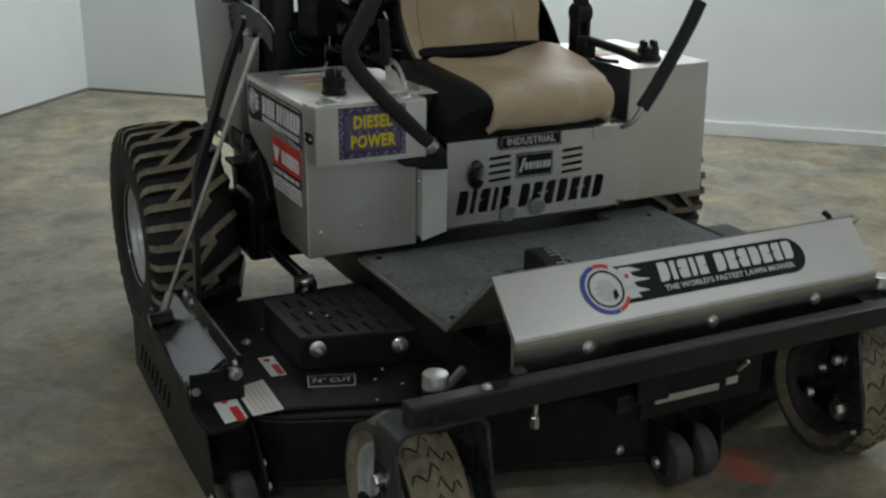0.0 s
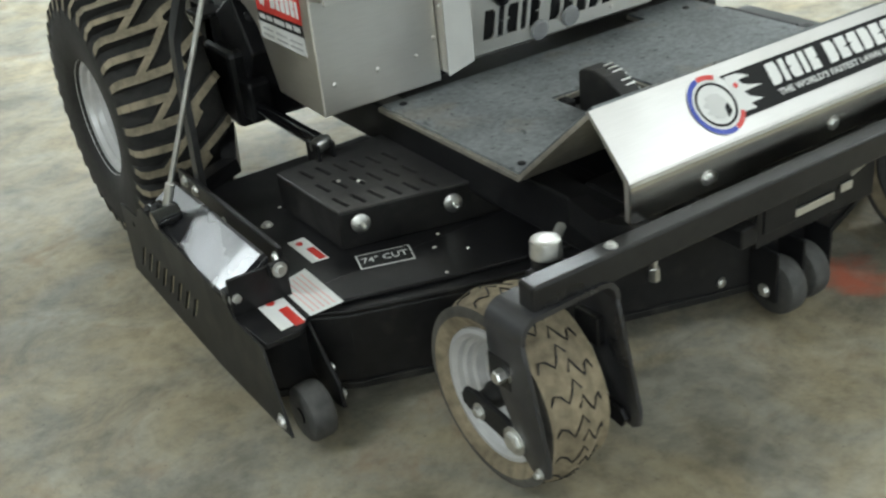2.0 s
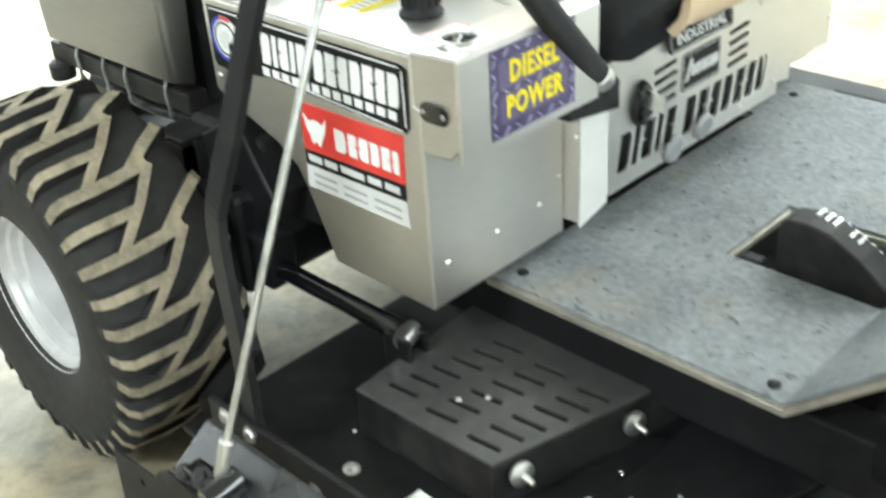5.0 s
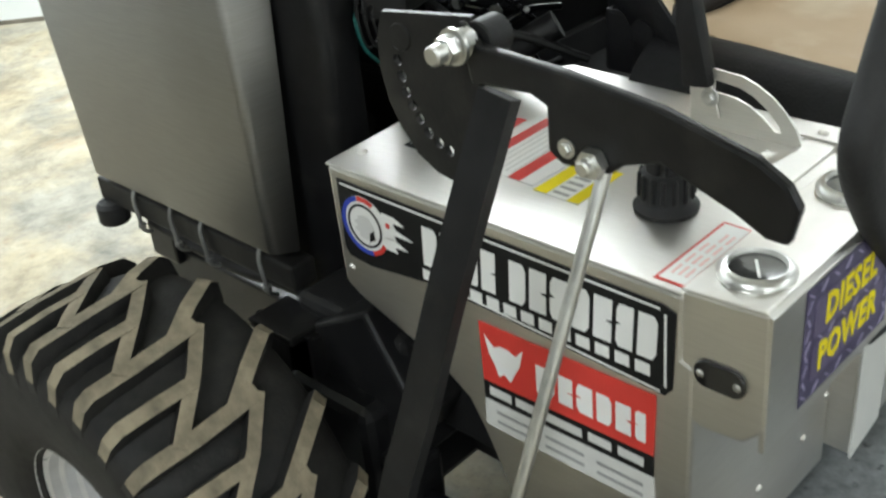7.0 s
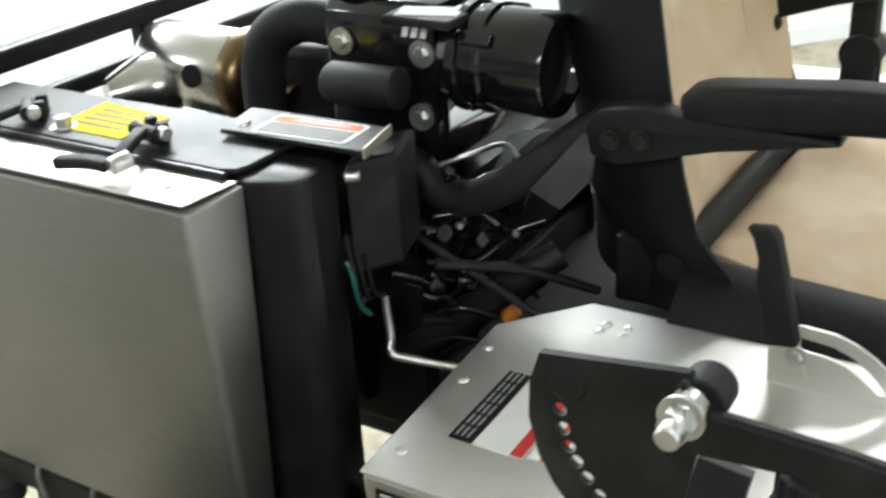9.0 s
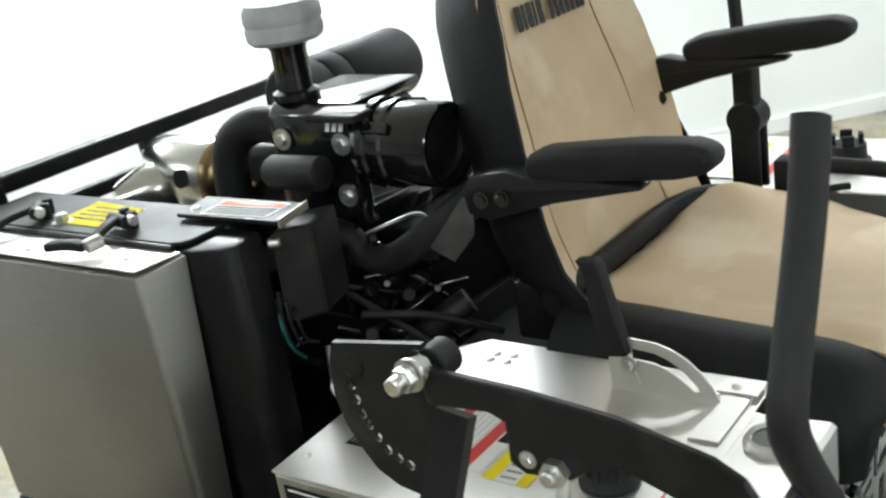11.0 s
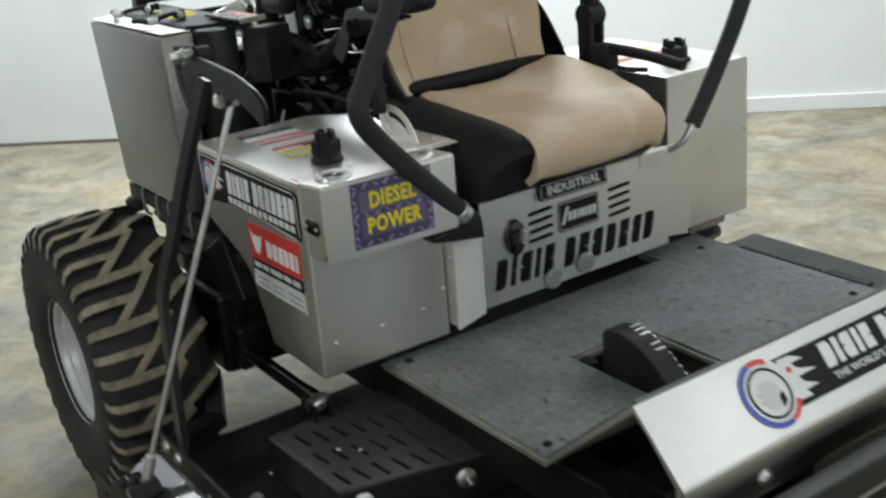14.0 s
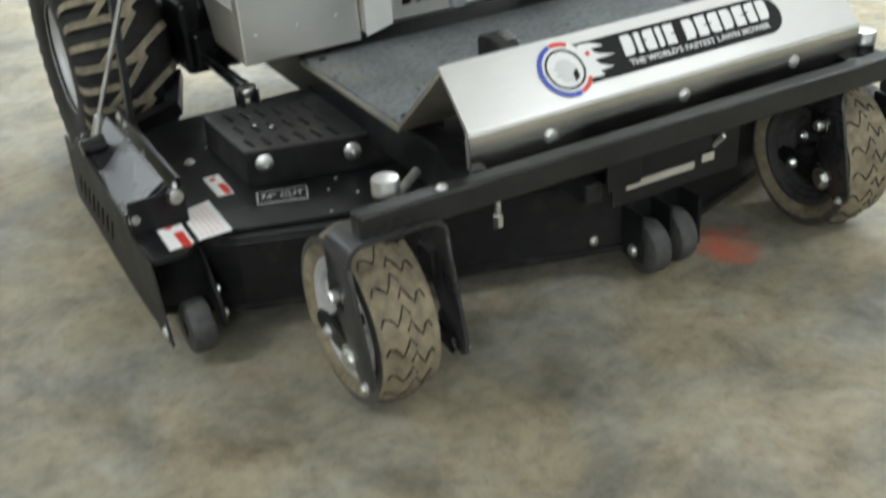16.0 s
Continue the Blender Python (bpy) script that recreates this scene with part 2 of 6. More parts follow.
def concrete():
    m = bpy.data.materials.new("stained_concrete")
    m.use_nodes = True
    n, l = m.node_tree.nodes, m.node_tree.links
    bsdf = n["Principled BSDF"]
    co = n.new("ShaderNodeTexCoord")

    def noise_node(scale, detail, dist=0.0, rough=0.55):
        t = n.new("ShaderNodeTexNoise")
        t.inputs["Scale"].default_value, t.inputs["Detail"].default_value = scale, detail
        t.inputs["Distortion"].default_value, t.inputs["Roughness"].default_value = dist, rough
        l.new(co.outputs["Object"], t.inputs["Vector"])
        return t

    def ramp(src, stops):
        r = n.new("ShaderNodeValToRGB")
        e = r.color_ramp.elements
        e[0].position, e[0].color = stops[0][0], (*stops[0][1], 1)
        e[1].position, e[1].color = stops[-1][0], (*stops[-1][1], 1)
        for p, c in stops[1:-1]:
            k = e.new(p)
            k.color = (*c, 1)
        l.new(src, r.inputs[0])
        return r

    def mix(a, b, fac, mode="MIX"):
        x = n.new("ShaderNodeMix")
        x.data_type, x.blend_type = "RGBA", mode
        l.new(a, x.inputs[6])
        l.new(b, x.inputs[7])
        if isinstance(fac, float):
            x.inputs[0].default_value = fac
        else:
            l.new(fac, x.inputs[0])
        return x.outputs[2]

    broad = noise_node(0.9, 5, 0.5)
    mid = noise_node(4.6, 8, 0.4, 0.70)
    patch = noise_node(2.6, 7, 0.8, 0.66)
    fine = noise_node(26, 6, 0.2, 0.7)
    speck = noise_node(95, 3, 0.0, 0.6)
    tan = ramp(mid.outputs[0], [(0.30, (0.114, 0.091, 0.057)), (0.43, (0.224, 0.190, 0.122)), (0.55, (0.305, 0.264, 0.177)), (0.70, (0.375, 0.332, 0.238))])
    grey = ramp(mid.outputs[0], [(0.30, (0.085, 0.080, 0.062)), (0.46, (0.185, 0.176, 0.143)), (0.66, (0.30, 0.288, 0.240))])
    side = ramp(patch.outputs[0], [(0.40, (0, 0, 0)), (0.61, (1, 1, 1))])
    c = mix(grey.outputs[0], tan.outputs[0], side.outputs[0])
    wash = ramp(broad.outputs[0], [(0.32, (0.84, 0.84, 0.82)), (0.50, (1.02, 1.01, 0.99)), (0.68, (1.14, 1.12, 1.07))])
    c = mix(c, wash.outputs[0], 1.0, "MULTIPLY")
    rust_n = noise_node(4.5, 6, 0.5, 0.66)
    rust_f = ramp(rust_n.outputs[0], [(0.58, (0, 0, 0)), (0.70, (0.55, 0.55, 0.55))])
    rust = n.new("ShaderNodeRGB")
    rust.outputs[0].default_value = (0.20, 0.125, 0.065, 1)
    c = mix(c, rust.outputs[0], rust_f.outputs[0])
    grain = ramp(fine.outputs[0], [(0.28, (0.66, 0.66, 0.66)), (0.50, (1, 1, 1)), (0.75, (1.15, 1.15, 1.15))])
    c = mix(c, grain.outputs[0], 0.8, "MULTIPLY")
    dots = ramp(speck.outputs[0], [(0.27, (0.35, 0.33, 0.30)), (0.34, (1, 1, 1)), (0.70, (1, 1, 1)), (0.76, (1.35, 1.35, 1.35))])
    c = mix(c, dots.outputs[0], 0.7, "MULTIPLY")
    # one red paint stain on the slab
    sub = n.new("ShaderNodeVectorMath")
    sub.operation = "DISTANCE"
    sub.inputs[1].default_value = (0.36, -0.70, 0.0)
    wob = n.new("ShaderNodeVectorMath")
    wob.operation = "MULTIPLY_ADD"
    wob.inputs[1].default_value, wob.inputs[2].default_value = (0.28, 0.28, 0.0), (-0.14, -0.14, 0.0)
    nz = noise_node(9, 4)
    l.new(nz.outputs[1], wob.inputs[0])
    addv = n.new("ShaderNodeVectorMath")
    l.new(co.outputs["Object"], addv.inputs[0])
    l.new(wob.outputs[0], addv.inputs[1])
    l.new(addv.outputs[0], sub.inputs[0])
    spot = ramp(sub.outputs["Value"], [(0.02, (0.75, 0.75, 0.75)), (0.10, (0, 0, 0))])
    red = n.new("ShaderNodeRGB")
    red.outputs[0].default_value = (0.50, 0.10, 0.045, 1)
    c = mix(c, red.outputs[0], spot.outputs[0])
    l.new(c, bsdf.inputs["Base Color"])
    rg = ramp(mid.outputs[0], [(0.3, (0.50, 0.50, 0.50)), (0.7, (0.72, 0.72, 0.72))])
    l.new(rg.outputs[0], bsdf.inputs["Roughness"])
    bp = n.new("ShaderNodeBump")
    bp.inputs["Strength"].default_value, bp.inputs["Distance"].default_value = 0.25, 0.003
    l.new(fine.outputs[0], bp.inputs["Height"])
    l.new(bp.outputs[0], bsdf.inputs["Normal"])
    return m


CONCRETE = concrete()


# ---------------------------------------------------------------- mesh helpers
def part(name, bm, material, parent=None, label="", smooth=None):
    """Links a bmesh as one mesh object under a thing or a part. smooth: the angle under which edges are shaded round."""
    bmesh.ops.recalc_face_normals(bm, faces=bm.faces)
    me = bpy.data.meshes.new(name)
    if smooth:
        for f in bm.faces:
            f.smooth = True
        for e in bm.edges:
            if len(e.link_faces) == 2 and e.calc_face_angle(0) > radians(smooth):
                e.smooth = False
    bm.to_mesh(me)
    bm.free()
    me.materials.append(material)
    ob = new(name, me)
    if parent:
        ob.parent = parent
        ob.matrix_parent_inverse = world_of(parent).inverted()
    if label:
        ob["label"] = label
    return ob


def world_of(ob):
    m = ob.matrix_basis.copy()
    if ob.parent:
        m = world_of(ob.parent) @ ob.matrix_parent_inverse @ m
    return m


def bevel(bm, width, seg=2, limit=30):
    edges = [e for e in bm.edges if len(e.link_faces) == 2 and e.calc_face_angle(0) > radians(limit)]
    if width and edges:
        bmesh.ops.bevel(bm, geom=edges, offset=width, segments=seg, affect="EDGES", profile=0.5)
    return bm


def box(x0, x1, y0, y1, z0, z1, b=0.003, seg=2):
    bm = bmesh.new()
    bmesh.ops.create_cube(bm, size=1)
    for v in bm.verts:
        v.co = ((x0 + x1) / 2 + v.co.x * (x1 - x0), (y0 + y1) / 2 + v.co.y * (y1 - y0), (z0 + z1) / 2 + v.co.z * (z1 - z0))
    return bevel(bm, b, seg)


def join(*bms):
    """Several bmeshes as one."""
    first = bms[0]
    for other in bms[1:]:
        me = bpy.data.meshes.new("joined")
        other.to_mesh(me)
        other.free()
        first.from_mesh(me)
        bpy.data.meshes.remove(me)
    return first


def prism(axis, poly, a, b, bev=0.002, seg=2):
    """A flat outline, extruded along an axis from a to b. x: the outline is (y, z); y: (x, z); z: (x, y)."""
    bm = bmesh.new()

    def put(p, h):
        return {"x": (h, p[0], p[1]), "y": (p[0], h, p[1]), "z": (p[0], p[1], h)}[axis]

    lo, hi = [bm.verts.new(put(p, a)) for p in poly], [bm.verts.new(put(p, b)) for p in poly]
    bm.faces.new(lo), bm.faces.new(hi)
    for i in range(len(poly)):
        j = (i + 1) % len(poly)
        bm.faces.new((lo[i], lo[j], hi[j], hi[i]))
    bmesh.ops.recalc_face_normals(bm, faces=bm.faces)
    return bevel(bm, bev, seg)


def moved(bm, m):
    bmesh.ops.transform(bm, matrix=m, verts=bm.verts)
    return bm


def axis_to(p0, p1):
    """The pose that lays local z along p0 to p1, with its origin at p0."""
    p0, p1 = Vector(p0), Vector(p1)
    return Matrix.Translation(p0) @ (p1 - p0).to_track_quat("Z", "Y").to_matrix().to_4x4()


def lathe(profile, seg=32, m=None):
    """Turns (radius, height) pairs round local z."""
    bm = bmesh.new()
    rings = []
    for r, h in profile:
        if r < 1e-6:
            rings.append([bm.verts.new((0, 0, h))])
        else:
            rings.append([bm.verts.new((r * math.cos(2 * math.pi * k / seg), r * math.sin(2 * math.pi * k / seg), h)) for k in range(seg)])
    for r0, r1 in zip(rings, rings[1:]):
        for k in range(seg):
            a, b = r0[k % len(r0)], r0[(k + 1) % len(r0)]
            c, d = r1[(k + 1) % len(r1)], r1[k % len(r1)]
            f = [v for n, v in enumerate((a, b, c, d)) if v not in (a, b, c, d)[:n]]
            if len(f) > 2:
                bm.faces.new(f)
    if m:
        moved(bm, m)
    return bm


def rod(p0, p1, r, seg=20, b=0.0015, r2=None):
    """A round bar with softened ends."""
    h, r2 = (Vector(p1) - Vector(p0)).length, r if r2 is None else r2
    b = min(b, h / 3, r / 2)
    return lathe([(0, 0), (r - b, 0), (r, b), (r2, h - b), (r2 - b, h), (0, h)], seg, axis_to(p0, p1))


def smooth_line(points, steps=6):
    """A soft line through the points."""
    pts = [Vector(p) for p in points]
    ext = [pts[0] * 2 - pts[1], *pts, pts[-1] * 2 - pts[-2]]
    out = []
    for i in range(1, len(ext) - 2):
        p0, p1, p2, p3 = ext[i - 1 : i + 3]
        for s in range(steps):
            t = s / steps
            out.append(0.5 * (2 * p1 + (p2 - p0) * t + (2 * p0 - 5 * p1 + 4 * p2 - p3) * t * t + (3 * p1 - p0 - 3 * p2 + p3) * t ** 3))
    return out + [pts[-1]]


def sweep(points, section, up=(0, 0, 1), scales=None):
    """Carries a closed flat section (side, up) along a line and caps both ends."""
    bm = bmesh.new()
    pts = [Vector(p) for p in points]
    rings = []
    for i, p in enumerate(pts):
        d = (pts[min(i + 1, len(pts) - 1)] - pts[max(i - 1, 0)]).normalized()
        side = d.cross(Vector(up)).normalized()
        top = side.cross(d).normalized()
        k = scales[i] if scales else 1.0
        rings.append([bm.verts.new(p + side * a * k + top * c * k) for a, c in section])
    n = len(section)
    for r0, r1 in zip(rings, rings[1:]):
        for k in range(n):
            bm.faces.new((r0[k], r0[(k + 1) % n], r1[(k + 1) % n], r1[k]))
    bm.faces.new(rings[0]), bm.faces.new(rings[-1])
    return bm


def circle(r, seg=12):
    return [(r * math.cos(2 * math.pi * k / seg), r * math.sin(2 * math.pi * k / seg)) for k in range(seg)]


def round_rect(w, h, r, seg=4):
    out = []
    for cx, cy, a0 in ((w / 2 - r, h / 2 - r, 0), (-w / 2 + r, h / 2 - r, 90), (-w / 2 + r, -h / 2 + r, 180), (w / 2 - r, -h / 2 + r, 270)):
        for k in range(seg + 1):
            a = radians(a0 + 90 * k / seg)
            out.append((cx + r * math.cos(a), cy + r * math.sin(a)))
    return out


def tube(points, r, seg=12, up=(0.3, 0.2, 0.9), soft=6):
    return sweep(smooth_line(points, soft) if soft else points, circle(r, seg), up)


def bolt(p, n, r=0.008, h=0.006, washer=True):
    """A hex bolt head on a washer at p, facing along n."""
    m = axis_to(p, Vector(p) + Vector(n))
    head = lathe([(0, 0), (r * 0.95, 0), (r, h * 0.15), (r, h * 0.8), (r * 0.8, h), (0, h)], 6, m)
    if washer:
        head = join(head, lathe([(0, -0.001), (r * 1.5, -0.001), (r * 1.5, 0.0012), (0, 0.0012)], 20, m))
    return head


def rivet(p, n, r=0.006):
    return lathe([(r, 0), (r * 0.9, r * 0.28), (r * 0.55, r * 0.5), (0, r * 0.58)], 14, axis_to(p, Vector(p) + Vector(n)))


def frame_of(o, right, up):
    """A flat frame on a surface: local x along right, y along up, z outward."""
    x = Vector(right).normalized()
    y = (Vector(up) - x * Vector(up).dot(x)).normalized()
    z = x.cross(y)
    return Matrix.Translation(o) @ Matrix((x, y, z)).transposed().to_4x4()


def slab(poly, thick, m, lift=0.0, b=0.0):
    """A thin flat piece with an outline in a surface frame."""
    return moved(prism("z", poly, lift, lift + thick, b, 1), m)


def rect(x0, x1, y0, y1):
    return [(x0, y0), (x1, y0), (x1, y1), (x0, y1)]


def lettering(body, size, m, material, parent, name="lettering", lean=0.0, wide=1.0, align="CENTER", heavy=0.0):
    """Words as thin raised print."""
    cu = bpy.data.curves.new(name, "FONT")
    cu.body, cu.size, cu.extrude, cu.align_x, cu.align_y, cu.shear = body, size, 0.0004, align, "CENTER", lean
    cu.resolution_u = 2
    cu.offset = heavy
    cu.space_character = 1.0 + heavy * 60
    tmp = bpy.data.objects.new(name, cu)
    scene.collection.objects.link(tmp)
    me = bpy.data.meshes.new_from_object(tmp.evaluated_get(bpy.context.evaluated_depsgraph_get()))
    bpy.data.objects.remove(tmp)
    bpy.data.curves.remove(cu)
    me.name = name
    bm = bmesh.new()
    bm.from_mesh(me)
    bpy.data.meshes.remove(me)
    moved(bm, m @ Matrix.Diagonal((wide, 1, 1, 1)))
    return part(name, bm, material, parent)


def glyph_bars(x0, x1, y0, y1, widths, gap, thick, m, lift, lean=0.0, notch=0.3):
    """A row of upright blocks that stand in for a row of large characters."""
    total = sum(widths)
    unit = (x1 - x0 - gap * (len(widths) - 1)) / total
    out, x = [], x0
    for k, w in enumerate(widths):
        if w > 0.45:
            a, b = x, x + w * unit
            h, t = y1 - y0, min(w * unit * 0.34, (y1 - y0) * 0.3)
            ym = y0 + h * (0.44 + 0.05 * (k % 3))
            kind = k % 3
            if kind == 0:
                pl = [(a, y0), (b - t * 0.6, y0), (b, y0 + t), (b, y1 - t), (b - t * 0.6, y1), (a, y1)]
            elif kind == 1:
                pl = [(a, y0), (b, y0), (b, ym - t * 0.3), (b - t * 1.2, ym), (b, ym + t * 0.3), (b, y1), (a, y1)]
            else:
                pl = [(a + t * 0.5, y0), (b, y0), (b, y1), (a + t * 0.5, y1), (a, y1 - t), (a, ym + t * 0.3), (a + t, ym), (a, ym - t * 0.3), (a, y0 + t)]
            out.append(slab([(px + lean * (py - y0), py) for px, py in pl], thick, m, lift))
        x += w * unit + gap
    return out


def pieces(name, bms, material, parent, label=""):
    """Each bmesh of a row as a part of its own."""
    return [part(name, b, material, parent, label) for b in bms]


def cut(bm, cutters):
    """Takes the cutters out of a closed mesh and gives what is left."""
    obs = []
    for k, b in enumerate((bm, join(*cutters))):
        bmesh.ops.recalc_face_normals(b, faces=b.faces)
        me = bpy.data.meshes.new("raw")
        b.to_mesh(me)
        b.free()
        ob = bpy.data.objects.new("raw", me)
        scene.collection.objects.link(ob)
        obs.append(ob)
    mod = obs[0].modifiers.new("holes", "BOOLEAN")
    mod.operation, mod.solver, mod.object = "DIFFERENCE", "EXACT", obs[1]
    me = bpy.data.meshes.new_from_object(obs[0].evaluated_get(bpy.context.evaluated_depsgraph_get()))
    out = bmesh.new()
    out.from_mesh(me)
    bpy.data.meshes.remove(me)
    for ob in obs:
        raw = ob.data
        bpy.data.objects.remove(ob)
        bpy.data.meshes.remove(raw)
    return out


# ---------------------------------------------------------------- the room
def room_box(name, u0, u1, v0, v1, z0, z1, material, label, category, b=0.0):
    ob = part(name, moved(box(u0, u1, -v1, -v0, z0, z1, b), Matrix.Translation((ROOM[0], ROOM[1], 0)) @ pose(0, 0, 0, 0, 0, ROOM_YAW)), material)
    return tagged(ob, label, category, kind="structure")


LU, LV, LD = 8.2, 9.6, -5.0
fl = part("floor", box(-14, 14, -14, 14, -0.12, 0.0, 0), CONCRETE)
fl.matrix_world = Matrix.Identity(4)
tagged(fl, "stained grey and tan concrete floor slab", "floor", kind="structure")
room_box("wall_back", -0.2, LU + 0.2, -0.2, 0, 0.0, ROOM_H, WALLPAINT, "plain white painted wall behind the mower", "wall")
room_box("wall_side", -0.2, 0, 0, 1.45, 0.0, ROOM_H, WALLPAINT, "plain white painted side wall of the room", "wall")
# Unseen bay, added so that less light comes from the left.
room_box("wall_added", LD, -0.2, 1.25, 1.45, 0.0, ROOM_H, WALLPAINT, "plain wall of an added bay out of view", "wall")
room_box("wall_added_end", LD - 0.2, LD, 1.25, LV, 0.0, ROOM_H, WALLPAINT, "plain end wall of an added bay out of view", "wall")
room_box("wall_far", LU, LU + 0.2, 0, LV, 0.0, ROOM_H, WALLPAINT, "plain white painted wall closing the room", "wall")
room_box("wall_front", LD - 0.2, LU + 0.2, LV, LV + 0.2, 0.0, ROOM_H, WALLPAINT, "plain white painted wall closing the room", "wall")
room_box("ceiling", LD - 0.2, LU + 0.2, -0.2, LV + 0.2, ROOM_H + 0.002, ROOM_H + 0.2, CEIL, "plain white ceiling of the room", "ceiling")
room_box("baseboard", 2.4, LU, 0.001, 0.016, 0.0, 0.076, TRIM, "low white baseboard along the wall", "baseboard", 0.004)
room_box("trim", 0.012, 2.4, 0.001, 0.010, 0.0, 0.016, JOINT, "thin grey-brown joint between wall and floor", "trim")
room_box("trim", 0.001, 0.010, 0.012, 1.45, 0.0, 0.016, JOINT, "thin grey-brown joint between wall and floor", "trim")
# Fittings added to carry the unseen lamps.
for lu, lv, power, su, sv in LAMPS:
    fixture = part("added_light_fitting", join(box(-su / 2 - 0.02, su / 2 + 0.02, -sv / 2 - 0.02, sv / 2 + 0.02, -0.155, -0.105, 0.008), *[rod((hx, 0, -0.106), (hx, 0, 0.0), 0.006, 10) for hx in (-su / 2 + 0.1, su / 2 - 0.1)]), TRIM)
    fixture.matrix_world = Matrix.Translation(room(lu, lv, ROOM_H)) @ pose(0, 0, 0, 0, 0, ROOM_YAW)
    tagged(fixture, "white ceiling light fitting, added out of view", "ceiling light", "ceiling lights")

# ---------------------------------------------------------------- the mower
CX = 0.125
mower = new("riding_mower")
mower.location = (CX, 0.1, 0)
tagged(mower, "brushed steel and black zero-turn riding mower with tan seat", "lawn mower")
M = mower


def rivets(parent, places, n, r=0.006, name="rivet"):
    for p in places:
        part(name, rivet(p, n, r), STEEL, parent, smooth=50)


def bolts(parent, places, n, r=0.008, h=0.007, name="bolt"):
    for p in places:
        part(name, bolt(p, n, r, h), CHROME, parent)


# -- right console box
side = [(0.0, 0.812), (0.455, 0.812), (0.452, 0.662), (0.430, 0.648), (0.310, 0.604), (0.268, 0.575), (0.248, 0.54), (0.200, 0.432), (-0.012, 0.428), (-0.012, 0.74), (0.0, 0.745)]
console = part("console_box", prism("x", side, -0.500, -0.205, 0.004), STEEL, M, "brushed stainless steel side console")
top_poly = [(-0.502, 0.0), (-0.502, 0.456), (-0.224, 0.468), (-0.136, 0.392), (-0.136, 0.010), (-0.205, 0.008), (-0.205, 0.0)]
top_sheet = part("console_top", prism("z", top_poly, 0.8125, 0.816, 0.0015), STEEL_TOP, M, "shiny stainless steel console top sheet")
part("console_inner_wall", prism("x", [(0.01, 0.43), (0.39, 0.43), (0.39, 0.812), (0.01, 0.812)], -0.203, -0.150, 0.003), DUSTY, M)
cover = part("gauge_cover", join(
    prism("x", [(0.004, 0.8185), (-0.076, 0.8235), (-0.082, 0.819), (-0.082, 0.678), (-0.076, 0.678), (-0.076, 0.812), (0.004, 0.810)], -0.4975, -0.212, 0.0012),
    prism("x", [(0.001, 0.816), (-0.079, 0.821), (-0.081, 0.702), (-0.062, 0.682), (-0.02, 0.678), (0.001, 0.69)], -0.4985, -0.4925, 0.002),
    prism("x", [(-0.012, 0.814), (-0.080, 0.818), (-0.081, 0.678), (-0.012, 0.678)], -0.2165, -0.2125, 0.001)), STEEL, M, "bent stainless gauge cover")
rivets(console, [(-0.466, -0.012, 0.493), (-0.361, -0.012, 0.497), (-0.264, -0.012, 0.500), (-0.215, -0.012, 0.53)], (0, -1, 0), 0.0055)
rivets(top_sheet, [(-0.462, 0.437, 0.816), (-0.335, 0.445, 0.816), (-0.27, 0.452, 0.816), (-0.19, 0.36, 0.816), (-0.172, 0.335, 0.816), (-0.19, 0.335, 0.816), (-0.173, 0.36, 0.816)], (0, 0, 1), 0.006)
rivets(console, [(-0.500, 0.437, 0.685)], (-1, 0, 0), 0.005)
part("tab_bracket", join(box(-0.285, -0.150, 0.018, 0.052, 0.816, 0.820, 0.001), box(-0.185, -0.150, 0.012, 0.060, 0.820, 0.823, 0.001)), STEEL_TOP, M)
rivets(top_sheet, [(-0.172, 0.040, 0.8235)], (0, 0, 1), 0.006)
# key oval on the cover's end
part("key_plate", slab(round_rect(0.050, 0.028, 0.012), 0.004, frame_of((-0.4985, -0.038, 0.742), (0, -1, 0), (0, 0, 1)), 0, 0.001), GLOSS, M, "small black oval socket plate")
for k in (-0.018, 0.018):
    part("screw", rivet((-0.5027, -0.038 - k, 0.742), (-1, 0, 0), 0.004), CHROME, M)
# gauges
for gx in (-0.446, -0.268):
    gm = Matrix.Translation((gx, -0.038, 0.8212))
    bez = part("gauge_bezel", lathe([(0.026, 0.0), (0.034, 0.0), (0.034, 0.004), (0.030, 0.009), (0.026, 0.010), (0.0245, 0.006), (0.0245, 0.0)], 40, gm), CHROME, M, "chrome gauge bezel", 40)
    part("gauge_glass", lathe([(0, 0.006), (0.0245, 0.006), (0.0245, 0.001), (0, 0.001)], 32, gm), GLASSY, bez, "dark gauge glass")
    part("needle", slab(rect(-0.016, 0.012, -0.0012, 0.0012), 0.0006, gm @ pose(0, 0, 0, 0, 0, 35), 0.0063), WHITE, bez)
# fuel cap with a split crown
fm = Matrix.Translation((-0.384, 0.093, 0.816))
fcap = part("filler_cap", lathe([(0.0, 0.0), (0.031, 0.0), (0.032, 0.005), (0.028, 0.010), (0.0255, 0.014), (0.0245, 0.040), (0.021, 0.043), (0.0, 0.043)], 28, fm), DULL, M, "black ribbed filler cap", 40)
for k in range(5):
    part("cap_lug", moved(box(-0.0075, 0.0075, -0.0035, 0.0035, 0.041, 0.060, 0.002), fm @ pose(0, 0, 0, 0, 0, k * 72) @ Matrix.Translation((0, 0.0165, 0))), DULL, fcap)
for k in range(14):
    a = math.radians(k * 360 / 14)
    part("cap_rib", rod((-0.384 + 0.0255 * math.cos(a), 0.093 + 0.0255 * math.sin(a), 0.831), (-0.384 + 0.0248 * math.cos(a), 0.093 + 0.0248 * math.sin(a), 0.857), 0.0028, 8), DULL, fcap)

